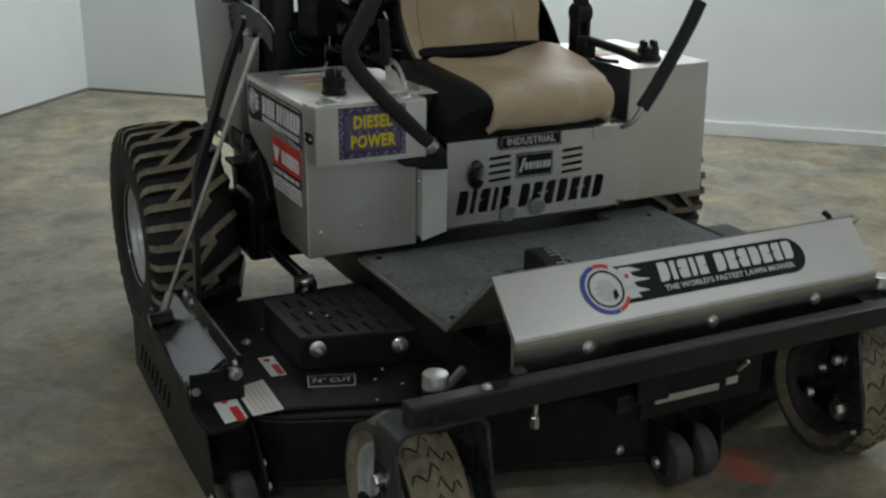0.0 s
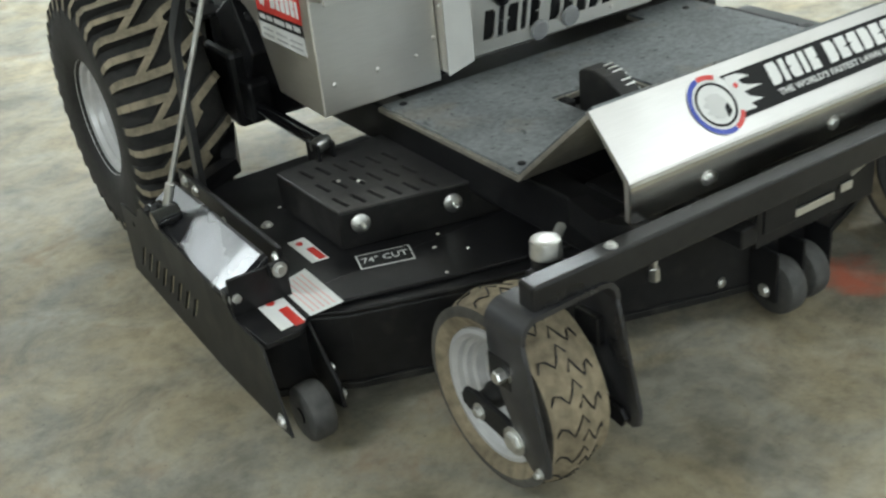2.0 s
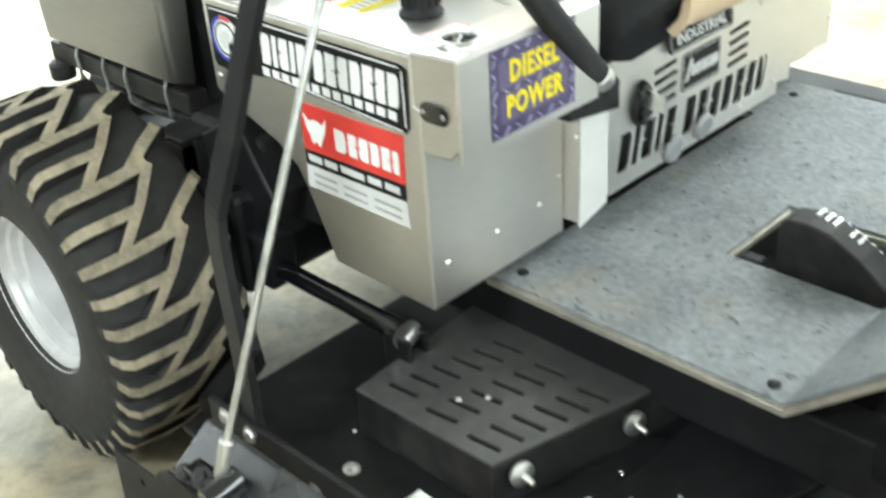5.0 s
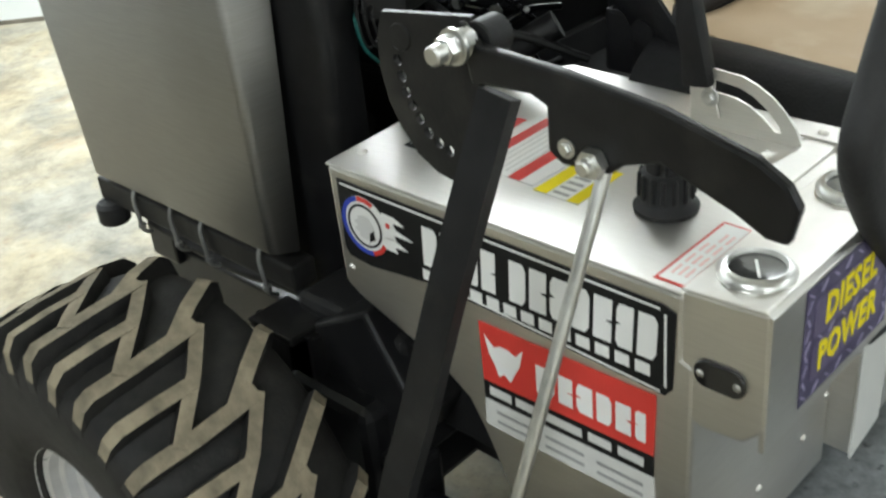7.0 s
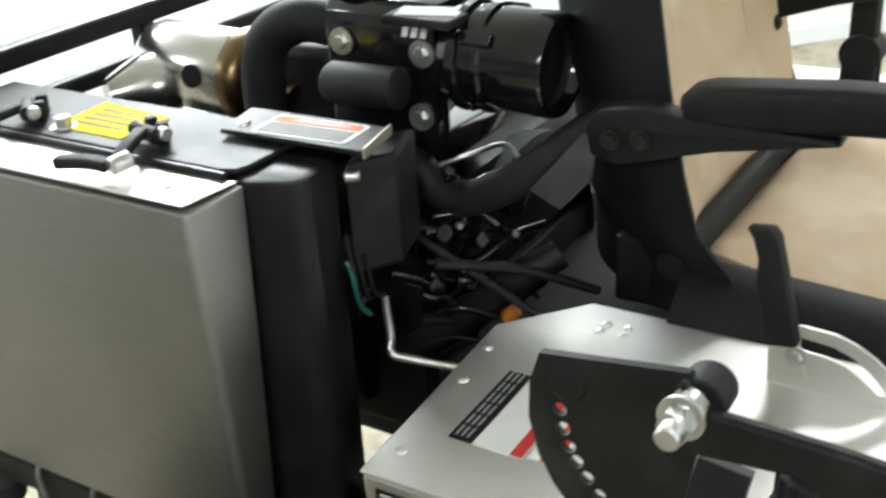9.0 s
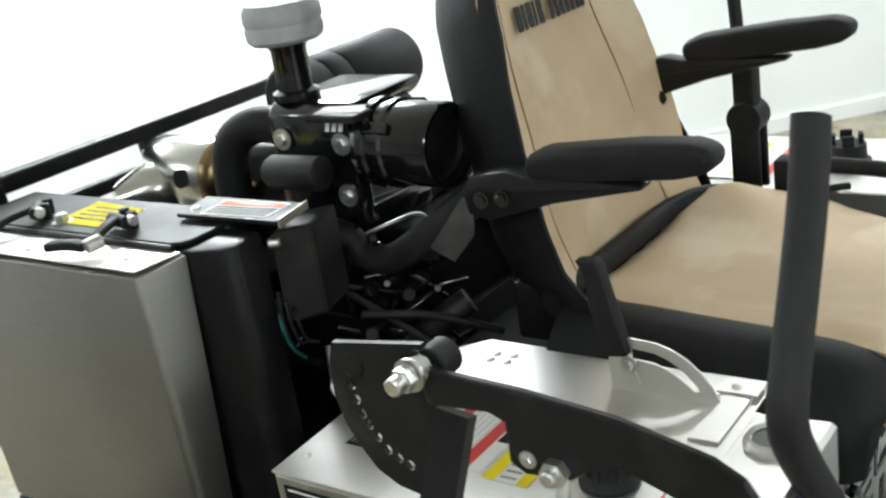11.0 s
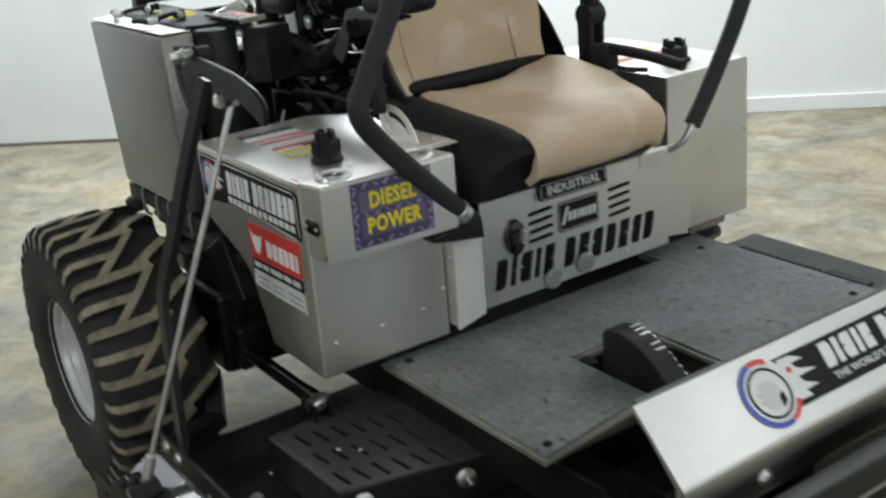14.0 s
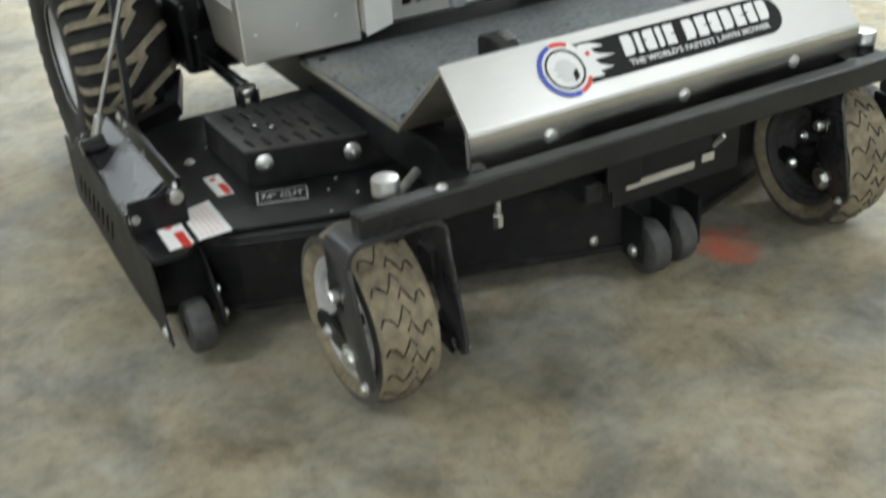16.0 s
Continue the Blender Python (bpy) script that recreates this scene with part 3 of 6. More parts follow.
# -- labels on the console's side
SF = frame_of((-0.5005, 0.0, 0.0), (0, -1, 0), (0, 0, 1))


band_pts = [(-0.441, 0.800), (-0.020, 0.797), (-0.006, 0.792), (-0.008, 0.709), (-0.016, 0.699), (-0.30, 0.712), (-0.40, 0.700), (-0.435, 0.703), (-0.442, 0.712)]
band = part("name_band", slab(band_pts, 0.0008, SF), INK, M, "black name band with white shapes")
inner_line = []
for a, b in (((-0.436, 0.795), (-0.022, 0.792)), ((-0.0165, 0.788), (-0.0155, 0.709)), ((-0.021, 0.702), (-0.29, 0.716))):
    d = Vector((b[0] - a[0], b[1] - a[1])).normalized() * 0.0012
    inner_line.append(slab([(a[0] + d.y, a[1] - d.x), (b[0] + d.y, b[1] - d.x), (b[0] - d.y, b[1] + d.x), (a[0] - d.y, a[1] + d.x)], 0.0004, SF, 0.0008))
pieces("white_line", inner_line, WHITE, band)
pieces("name_block", glyph_bars(-0.315, -0.026, 0.733, 0.781, [1, 0.5, 1, 0.5, 0.9, 0.4, 1, 1, 1, 1, 1, 0.9, 1], 0.005, 0.0005, SF, 0.0008, 0.05), WHITE, band)
pieces("motto_bar", [slab(rect(-0.318 + 0.0225 * k, -0.302 + 0.0225 * k, 0.714, 0.727), 0.0005, SF, 0.0008) for k in range(13)], WHITE, band)


def emblem(parent, cx, cy, r, m):
    """The round emblem: a ring in red, white and blue with a pale disc, and a tail of flames."""
    def ring(r0, r1, a0, a1, lift, n=24):
        pts = [(cx + r1 * math.cos(math.radians(a0 + (a1 - a0) * k / n)), cy + r1 * math.sin(math.radians(a0 + (a1 - a0) * k / n))) for k in range(n + 1)]
        pts += [(cx + r0 * math.cos(math.radians(a1 + (a0 - a1) * k / n)), cy + r0 * math.sin(math.radians(a1 + (a0 - a1) * k / n))) for k in range(n + 1)]
        return slab(pts, 0.0006, m, lift)

    disc = part("emblem_disc", slab([(cx + r * math.cos(a * math.pi / 24), cy + r * math.sin(a * math.pi / 24)) for a in range(48)], 0.0006, m, 0.0010), WHITE, parent, "round white emblem disc")
    part("blue_arc", ring(r * 0.84, r, 105, 285, 0.0018), BLUE, disc)
    part("red_arc", ring(r * 0.84, r, 62, 103, 0.0018), RED, disc)
    part("red_arc", ring(r * 0.84, r, 287, 330, 0.0018), RED, disc)
    part("black_ring", ring(r * 0.66, r * 0.74, 0, 359, 0.0018, 40), INK, disc)
    part("grey_shape", slab([(cx + r * 0.40 * math.cos(a * math.pi / 10) * (1 + 0.25 * math.sin(3 * a)), cy - r * 0.05 + r * 0.42 * math.sin(a * math.pi / 10)) for a in range(20)], 0.0006, m, 0.0018), PAPER_GREY, disc)
    part("dark_shape", slab([(cx + r * 0.18, cy - r * 0.5), (cx + r * 0.42, cy - r * 0.35), (cx + r * 0.40, cy - r * 0.05), (cx + r * 0.22, cy - r * 0.18)], 0.0006, m, 0.0026), INK, disc)
    for k, (dy, ln, h) in enumerate(((0.52, 1.75, 0.2), (0.12, 2.05, 0.24), (-0.30, 1.8, 0.22))):
        part("flame", slab([(cx + r * 0.80, cy + r * (dy - h)), (cx + r * 1.35, cy + r * (dy - h * 1.1)), (cx + r * 1.25, cy + r * (dy - h * 0.2)), (cx + r * ln, cy + r * (dy - h * 0.1)), (cx + r * 1.5, cy + r * (dy + h * 0.5)), (cx + r * 1.3, cy + r * (dy + h * 0.9)), (cx + r * 0.80, cy + r * (dy + h))], 0.0006, m, 0.0012), WHITE, disc)
    part("flame_spot", slab([(cx + r * 1.05 + r * 0.1 * math.cos(a), cy + r * 0.35 + r * 0.1 * math.sin(a)) for a in (0, 1.05, 2.1, 3.14, 4.2, 5.2)], 0.0005, m, 0.0020), RED, disc)


emblem(band, -0.402, 0.752, 0.036, SF)
red_lab = part("red_label", slab([(-0.243, 0.690), (-0.025, 0.694), (-0.027, 0.620), (-0.242, 0.615)], 0.0008, SF), RED, M, "red dealer label with white shapes")
pieces("white_block", glyph_bars(-0.168, -0.036, 0.632, 0.667, [1.2, 0.9, 1, 0.9, 0.9, 0.6], 0.005, 0.0005, SF, 0.0008), WHITE, red_lab)
part("white_badge", slab([(-0.236, 0.676), (-0.224, 0.664), (-0.215, 0.668), (-0.204, 0.668), (-0.195, 0.664), (-0.184, 0.676), (-0.190, 0.652), (-0.197, 0.640), (-0.203, 0.627), (-0.211, 0.634), (-0.219, 0.628), (-0.224, 0.642), (-0.231, 0.654)], 0.0005, SF, 0.0008), WHITE, red_lab)
blk_lab = part("black_label", slab([(-0.242, 0.615), (-0.027, 0.620), (-0.027, 0.594), (-0.242, 0.590)], 0.0008, SF), INK, M)
pieces("print_bar", [slab(rect(-0.234 + s, -0.234 + s + w, 0.598 + s * 0.02, 0.609 + s * 0.02), 0.0005, SF, 0.0008) for s, w in ((0, 0.03), (0.036, 0.028), (0.072, 0.05), (0.130, 0.028), (0.166, 0.03))], PAPER_GREY, blk_lab)
wht_lab = part("white_label", slab([(-0.242, 0.590), (-0.027, 0.594), (-0.024, 0.553), (-0.243, 0.553)], 0.0008, SF), PAPER_GREY, M)
pieces("print_bar", [slab(rect(-0.232 + s, -0.232 + s + w, z, z + 0.004), 0.0004, SF, 0.0008) for z in (0.562, 0.575) for s, w in ((0.006, 0.05), (0.072, 0.05), (0.138, 0.055))], GREYINK, wht_lab)

# -- words on the gauge cover
DF = frame_of((0, -0.0822, 0), (1, 0, 0), (0, 0, 1))
dies = part("word_label", slab(rect(-0.441, -0.268, 0.692, 0.816), 0.0008, DF), PURPLE, M, "purple tread-plate label with yellow words")
for k in range(8):
    for zz, way in ((0.699, 1), (0.754, -1), (0.808, 1)):
        tx, lean = -0.433 + 0.0225 * k, way * (1 if k % 2 else -1)
        part("tread_mark", slab([(tx - 0.007, zz - 0.004 * lean), (tx - 0.002, zz - 0.0042 * lean - 0.001), (tx + 0.007, zz + 0.004 * lean), (tx + 0.002, zz + 0.0042 * lean + 0.001)], 0.0004, DF, 0.0008), LILAC, dies)
for k, zz in enumerate((0.713, 0.729, 0.743, 0.767, 0.781, 0.797)):
    for xx in (-0.4345, -0.2745):
        lean = 0.003 if k % 2 else -0.003
        part("tread_mark", slab([(xx - 0.002 - lean, zz - 0.005), (xx + 0.002 - lean, zz - 0.005), (xx + 0.002 + lean, zz + 0.005), (xx - 0.002 + lean, zz + 0.005)], 0.0004, DF, 0.0008), LILAC, dies)
for zz in (0.7775, 0.7305):
    part("word_panel", slab([(p[0] - 0.3545, p[1] + zz) for p in round_rect(0.140, 0.040, 0.006)], 0.0005, DF, 0.0009), VIOLET, dies)
lettering("DIESEL", 0.041, DF @ Matrix.Translation((-0.3545, 0.7775, 0.0017)), YELLOW, dies, "word", 0.0, 0.77, "CENTER", 0.0015)
lettering("POWER", 0.041, DF @ Matrix.Translation((-0.3545, 0.7305, 0.0017)), YELLOW, dies, "word", 0.0, 0.77, "CENTER", 0.0015)

# -- labels on the console's top
TF = frame_of((0, 0, 0.8162), (0, -1, 0), (1, 0, 0))


def top_label(name, y0, y1, x0, x1, material, label="", lift=0.0, skew=0.0):
    return part(name, slab([(-y0, x0), (-y1, x0), (-y1, x1), (-y0, x1)], 0.0006, TF, lift), material, M, label)


lab = top_label("warning_label", 0.330, 0.228, -0.420, -0.285, WHITE, "white warning label with red bars")
for y0, y1 in ((0.318, 0.304), (0.262, 0.246)):
    part("red_bar", slab(rect(-y0, -y1, -0.420, -0.285), 0.0004, TF, 0.0007), RED, lab)
part("dark_panel", slab(rect(-0.243, -0.231, -0.36, -0.29), 0.0004, TF, 0.0007), INK, lab)
for k in range(5):
    part("print_bar", slab(rect(-0.298 + 0.008 * k, -0.2955 + 0.008 * k, -0.41, -0.30), 0.0004, TF, 0.0007), PAPER_GREY, lab)
lab = top_label("yellow_label", 0.222, 0.166, -0.427, -0.350, WHITE, "white label with yellow ends")
for y0, y1 in ((0.222, 0.206), (0.180, 0.166)):
    part("yellow_bar", slab(rect(-y0, -y1, -0.427, -0.350), 0.0004, TF, 0.0007), YELLOW, lab)
pieces("print_bar", [slab(rect(-0.203, -0.184, -0.42 + 0.012 * k, -0.416 + 0.012 * k), 0.0004, TF, 0.0007) for k in range(6)], GREYINK, lab)
lab = top_label("notice_label", 0.410, 0.386, -0.424, -0.300, INK, "black notice label")
pieces("print_bar", [slab(rect(-0.406 + 0.006 * j, -0.4035 + 0.006 * j, -0.418 + 0.020 * k, -0.402 + 0.020 * k), 0.0004, TF, 0.0007) for k in range(6) for j in range(3)], GREYINK, lab)
lab = top_label("warning_label", 0.384, 0.334, -0.424, -0.300, WHITE, "white and red warning label")
part("red_bar", slab(rect(-0.346, -0.334, -0.424, -0.300), 0.0004, TF, 0.0007), RED, lab)
lab = top_label("caution_label", 0.034, 0.002, -0.494, -0.378, RED, "white caution label with red border")
part("white_panel", slab(rect(-0.031, -0.005, -0.491, -0.381), 0.0004, TF, 0.0007), WHITE, lab)
pieces("print_bar", [slab(rect(-0.026 + 0.007 * k, -0.0235 + 0.007 * k, -0.480 + 0.022 * j, -0.464 + 0.022 * j), 0.0003, TF, 0.0011) for k in range(3) for j in range(4) if (k, j) != (0, 3)], PINK, lab)

# -- choke lever on its slotted quadrant
qx = -0.205
quadr = part("lever_quadrant", cut(prism("x", [(0.178, 0.8125), (0.180, 0.866), (0.167, 0.880), (0.150, 0.884), (0.118, 0.882), (0.100, 0.876), (0.082, 0.866), (0.067, 0.853), (0.055, 0.838), (0.043, 0.8125)], qx - 0.0015, qx + 0.0015, 0.0),
             [prism("x", [(0.150, 0.872), (0.120, 0.869), (0.104, 0.863), (0.088, 0.852), (0.072, 0.835), (0.070, 0.829), (0.077, 0.829), (0.093, 0.842), (0.108, 0.851), (0.124, 0.856), (0.150, 0.858)], qx - 0.01, qx + 0.01, 0.0)]), STEEL, M, "slotted steel lever quadrant")
pieces("quadrant_joint", [box(qx - 0.0050, qx - 0.0020, y0, y1, 0.8122, 0.8136, 0.0) for y0, y1 in ((0.160, 0.176), (0.100, 0.140), (0.075, 0.095))], INK, quadr)
part("throttle_arm", prism("x", [(0.140, 0.830), (0.164, 0.830), (0.178, 0.895), (0.160, 0.895)], qx - 0.006, qx - 0.0025, 0.001), STEEL, M)
part("throttle_grip", moved(prism("x", [(0.138, 0.865), (0.173, 0.860), (0.176, 0.90), (0.183, 0.925), (0.182, 0.948), (0.189, 0.972), (0.196, 0.978), (0.170, 0.981), (0.164, 0.972)], qx - 0.014, qx + 0.008, 0.005), Matrix.Translation((0, 0.011, 0))), DULL, M, "black plastic lever grip", 40)
bolts(quadr, [(qx - 0.006, 0.152, 0.853)], (-1, 0, 0), 0.007, 0.006)

# -- front panel with its cut-out shapes
PF = frame_of((0, -0.042, 0), (1, 0, 0), (0, 0, 1))
sheet = prism("x", [(-0.042, 0.470), (-0.0385, 0.470), (-0.0385, 0.690), (0.02, 0.700), (0.02, 0.705), (-0.0385, 0.6975), (-0.042, 0.694)], -0.134, 0.392, 0.0)
holes = []
holes += glyph_bars(-0.108, 0.338, 0.499, 0.563, [1, 0.5, 1, 0.5, 0.9, 0.35, 1, 1, 1, 1, 1, 0.9, 1], 0.0105, 0.03, PF, -0.012, 0.18)
for sx in (-0.010, 0.212):
    for k in range(4):
        holes.append(slab(round_rect(0.066, 0.0085, 0.004), 0.03, PF @ Matrix.Translation((sx + 0.03, 0.583 + 0.0195 * k, 0)) @ pose(0, 0, 0, 0, 0, 3), -0.012))
panel = part("front_panel", cut(sheet, holes), STEEL, M, "brushed steel front panel with dark cut-outs")
# Extra strip that imitates the light caught by the panel's upper bend.
part("lip_highlight", prism("x", [(-0.0445, 0.664), (-0.0430, 0.664), (-0.0430, 0.695), (-0.038, 0.699), (0.006, 0.7055), (0.006, 0.707), (-0.039, 0.7005), (-0.0445, 0.696)], 0.304, 0.364, 0.0), STEEL_TOP, M, "bent steel strip standing in for a highlight on the lip")
part("panel_backing", box(-0.130, 0.388, -0.012, -0.006, 0.48, 0.665, 0.0), DULL, M)
part("panel_lower_lip", prism("x", [(-0.042, 0.4695), (0.02, 0.440), (0.02, 0.445), (-0.037, 0.4695)], -0.134, 0.392, 0.0), STEEL, M)
part("side_strip", prism("y", [(-0.2045, 0.445), (-0.1345, 0.462), (-0.1345, 0.628), (-0.2045, 0.634)], -0.044, -0.040, 0.001), PALE_SHEET, M, "pale bare sheet strip")
part("side_strip_return", prism("z", [(-0.2045, -0.040), (-0.2025, -0.040), (-0.2025, 0.01), (-0.2045, 0.01)], 0.452, 0.632, 0.0), STEEL, M)
part("panel_return", prism("y", [(0.392, 0.478), (0.480, 0.465), (0.480, 0.69), (0.392, 0.69)], -0.02, -0.016, 0.001), STEEL, M)
badge = part("badge", slab(round_rect(0.114, 0.067, 0.006), 0.001, PF @ Matrix.Translation((0.124, 0.613, 0))), INK, panel, "black badge with pale shapes")
pieces("badge_border", [slab(r, 0.0004, PF @ Matrix.Translation((0.124, 0.613, 0)), 0.001) for r in (rect(-0.053, 0.053, 0.0285, 0.030), rect(-0.053, 0.053, -0.030, -0.0285), rect(-0.054, -0.0525, -0.030, 0.030), rect(0.0525, 0.054, -0.030, 0.030))], PAPER_GREY, badge)
pieces("badge_shape", glyph_bars(-0.030, 0.048, -0.012, 0.008, [1, 1, 0.6, 1, 0.6, 1, 1], 0.003, 0.0004, PF @ Matrix.Translation((0.124, 0.613, 0)), 0.001, 0.1), PAPER_GREY, badge)
part("badge_shape", slab([(-0.048, -0.018), (-0.040, -0.018), (-0.026, 0.020), (-0.034, 0.020)], 0.0004, PF @ Matrix.Translation((0.124, 0.613, 0)), 0.001), PAPER_GREY, badge)
IW = frame_of((0.107, -0.0475, 0.681), (1, 0, 0), (0, 0.12, 1))
ind = part("word_plate", slab(round_rect(0.186, 0.037, 0.007), 0.003, IW), INK, M, "small black plate with pale word")
for r in (rect(-0.086, 0.086, 0.0142, 0.0156), rect(-0.086, 0.086, -0.0156, -0.0142), rect(-0.0893, -0.0879, -0.012, 0.012), rect(0.0879, 0.0893, -0.012, 0.012)):
    part("plate_border", slab(r, 0.0004, IW, 0.003), PAPER_GREY, ind)
lettering("INDUSTRIAL", 0.0255, IW @ Matrix.Translation((0, 0, 0.0034)), PAPER_GREY, ind, "word", 0.0, 1.0, "CENTER", 0.0005)
key = part("ignition_switch", moved(lathe([(0, 0), (0.023, 0), (0.024, 0.004), (0.022, 0.012), (0.014, 0.015), (0.012, 0.020), (0, 0.020)], 28, axis_to((0, 0, 0), (0, -1, 0))), Matrix.Translation((-0.052, -0.042, 0.604)) @ Matrix.Diagonal((1.0, 1.0, 1.65, 1.0))), GLOSS, M, "black oval ignition switch", 40)
part("switch_key", moved(box(-0.003, 0.003, -0.030, 0, -0.014, 0.014, 0.001), Matrix.Translation((-0.050, -0.058, 0.612)) @ pose(0, 0, 0, 0, 12, 0)), CHROME, key)
for px, pz in ((0.045, 0.487), (0.135, 0.497)):
    part("lamp_lens", lathe([(0, 0), (0.024, 0), (0.025, 0.004), (0.021, 0.010), (0, 0.012)], 24, axis_to((px, -0.043, pz), (px, -0.1, pz - 0.01))), CLOUDY, M, "small round pale lamp lens", 40)
rivets(panel, [(-0.215 + 0.0, -0.043, 0.605), (0.375, -0.044, 0.50), (0.26, -0.044, 0.487)], (0, -1, 0), 0.005)

# -- left tank box
ltank = part("left_tank", prism("y", [(0.470, 0.446), (0.752, 0.446), (0.744, 0.834), (0.470, 0.830)], 0.035, 0.50, 0.004), STEEL, M, "brushed stainless left tank box")
rivets(ltank, [(0.738, 0.034, 0.505), (0.735, 0.034, 0.66), (0.52, 0.034, 0.50), (0.62, 0.034, 0.63)], (0, -1, 0), 0.005)
lm = Matrix.Translation((0.605, 0.140, 0.833))
lcap = part("filler_cap", lathe([(0.0, 0.0), (0.038, 0.0), (0.039, 0.006), (0.032, 0.010), (0.031, 0.034), (0.0, 0.036)], 24, lm), DULL, M, "black filler cap on the left tank", 40)
for k in range(4):
    part("cap_lug", moved(box(-0.010, 0.010, -0.004, 0.004, 0.032, 0.052, 0.002), lm @ pose(0, 0, 0, 0, 0, k * 90 + 20) @ Matrix.Translation((0, 0.022, 0))), DULL, lcap)
LT = frame_of((0, 0, 0.8325), (1, 0, 0), (0, 1, 0))
lab = part("tank_label", slab(rect(0.50, 0.70, 0.24, 0.36), 0.0006, LT), WHITE, ltank, "white label with red and yellow bars")
part("tank_label_bar", slab(rect(0.50, 0.70, 0.245, 0.262), 0.0006, LT, 0.0007), RED, ltank)
part("tank_label_bar", slab(rect(0.52, 0.70, 0.30, 0.315), 0.0006, LT, 0.0007), YELLOW, ltank)

# -- floor plate with upturned foot rest
pl = [(0.02, 0.391), (-0.485, 0.391), (-0.7035, 0.584), (-0.6985, 0.5905), (-0.481, 0.4000), (0.02, 0.4000)]
pedal_hole = [(-0.235, 0.36), (-0.235, 0.43), (-0.490, 0.43), (-0.506, 0.412), (-0.506, 0.36)]
part("floor_plate", cut(prism("x", pl, -0.356, 0.612, 0.0), [prism("x", pedal_hole, -0.068, 0.115, 0.0)]), EDGE, M, "worn aluminium floor plate")
part("plate_tongue", box(0.42, 0.612, 0.0202, 0.082, 0.391, 0.400, 0.0), EDGE, M)
mt = [(0.012, 0.4004), (-0.4805, 0.4004), (-0.6945, 0.5885), (-0.6910, 0.5930), (-0.479, 0.4060), (0.012, 0.4060)]
mat_hole = [(-0.228, 0.36), (-0.228, 0.44), (-0.494, 0.44), (-0.512, 0.4165), (-0.512, 0.36)]
part("floor_mat", cut(prism("x", mt, -0.348, 0.604, 0.0), [prism("x", mat_hole, -0.074, 0.123, 0.0)]), MAT_GREY, M, "grey speckled rubber floor mat")
part("mat_strip", box(0.42, 0.604, 0.0122, 0.076, 0.4004, 0.406, 0.0), MAT_GREY, M)
for p in ((-0.315, -0.020, 0.407), (-0.322, -0.452, 0.407), (0.54, -0.005, 0.407), (0.55, -0.42, 0.407)):
    part("mat_screw", rivet(p, (0, 0, 1), 0.009), DULL, M)
# foot pedal in the opening
pedal_side = [(-0.30, 0.38), (-0.300, 0.476), (-0.310, 0.485), (-0.345, 0.489), (-0.380, 0.483), (-0.43, 0.457), (-0.490, 0.412), (-0.47, 0.38)]
pedal = part("foot_pedal", prism("x", pedal_side, -0.055, 0.0, 0.004), DUSTY, M, "black foot pedal with toothed tread")
for k in range(11):
    s = k / 10
    py, pz = -0.345 - 0.130 * s, 0.489 - 0.055 * s * (0.5 + 0.8 * s)
    part("pedal_tooth", moved(box(-0.024, 0.002, -0.0022, 0.0022, -0.002, 0.003, 0.0008), Matrix.Translation((0, py, pz)) @ pose(0, 0, 0, 8 + 30 * s, 0, 0)), CHROME, pedal)
part("pedal_box", join(box(-0.07, 0.112, -0.475, -0.232, 0.28, 0.34, 0.004), box(-0.085, -0.073, -0.48, -0.23, 0.28, 0.391, 0.002)), BLACK, M)
part("pedal_stop", box(-0.073, -0.050, -0.285, -0.250, 0.36, 0.410, 0.004), DULL, M)
for y0, y1 in ((-0.262, -0.035), (-0.385, -0.272)):
    step = part("side_step", box(0.615, 0.660 if y1 > -0.1 else 0.676, y0, y1, 0.378, 0.388, 0.002), DULL, M, "black tread strip beside the floor plate")
    for k in range(2):
        part("step_rib", box(0.620 + 0.020 * k, 0.628 + 0.020 * k, y0 + 0.006, y1 - 0.006, 0.3885, 0.392, 0.001), FOAM, step)

# -- nose fairing
ns = [(-0.704, 0.594), (-0.711, 0.598), (-0.8035, 0.5045), (-0.8065, 0.5000), (-0.8025, 0.4985), (-0.800, 0.5015)]
nose = part("nose_fairing", prism("x", ns, -0.371, 0.571, 0.0), STEEL_NOSE, M, "bent brushed steel nose fairing")
part("nose_lip", prism("x", [(-0.8065, 0.4998), (-0.8078, 0.494), (-0.8082, 0.486), (-0.8075, 0.4285), (-0.8035, 0.4285), (-0.8035, 0.4980)], -0.371, 0.571, 0.0), POLISHED, nose, "smooth mirror-like lower lip")
part("nose_end_flange", prism("x", [(-0.713, 0.5945), (-0.8025, 0.5035), (-0.8035, 0.430), (-0.794, 0.430), (-0.792, 0.500), (-0.712, 0.5905)], -0.3708, -0.3685, 0.0), STEEL_NOSE, nose)
NF = frame_of((0.110, -0.7567, 0.5518), (1, 0, 0), (0, 0.096, 0.097))
nband_pts = [(-0.235, -0.041), (0.242, -0.041), (0.258, -0.037), (0.272, -0.027), (0.280, -0.014), (0.283, 0.0), (0.280, 0.016), (0.272, 0.028), (0.258, 0.038), (0.242, 0.042), (-0.235, 0.042)]
nband = part("nose_band", slab(nband_pts, 0.0008, NF, 0.0006), INK, nose, "black band with white shapes")
pieces("band_block", glyph_bars(-0.108, 0.252, -0.008, 0.034, [1, 0.5, 1, 0.5, 0.9, 0.4, 1, 1, 1, 1, 1, 0.9, 1], 0.007, 0.0005, NF, 0.0014, 0.1), WHITE, nband)
lettering("THE WORLD'S FASTEST LAWN MOWER", 0.0165, NF @ Matrix.Translation((0.068, -0.0235, 0.0018)), PAPER_GREY, nband, "motto", 0.0, 1.16, "CENTER", 0.0004)
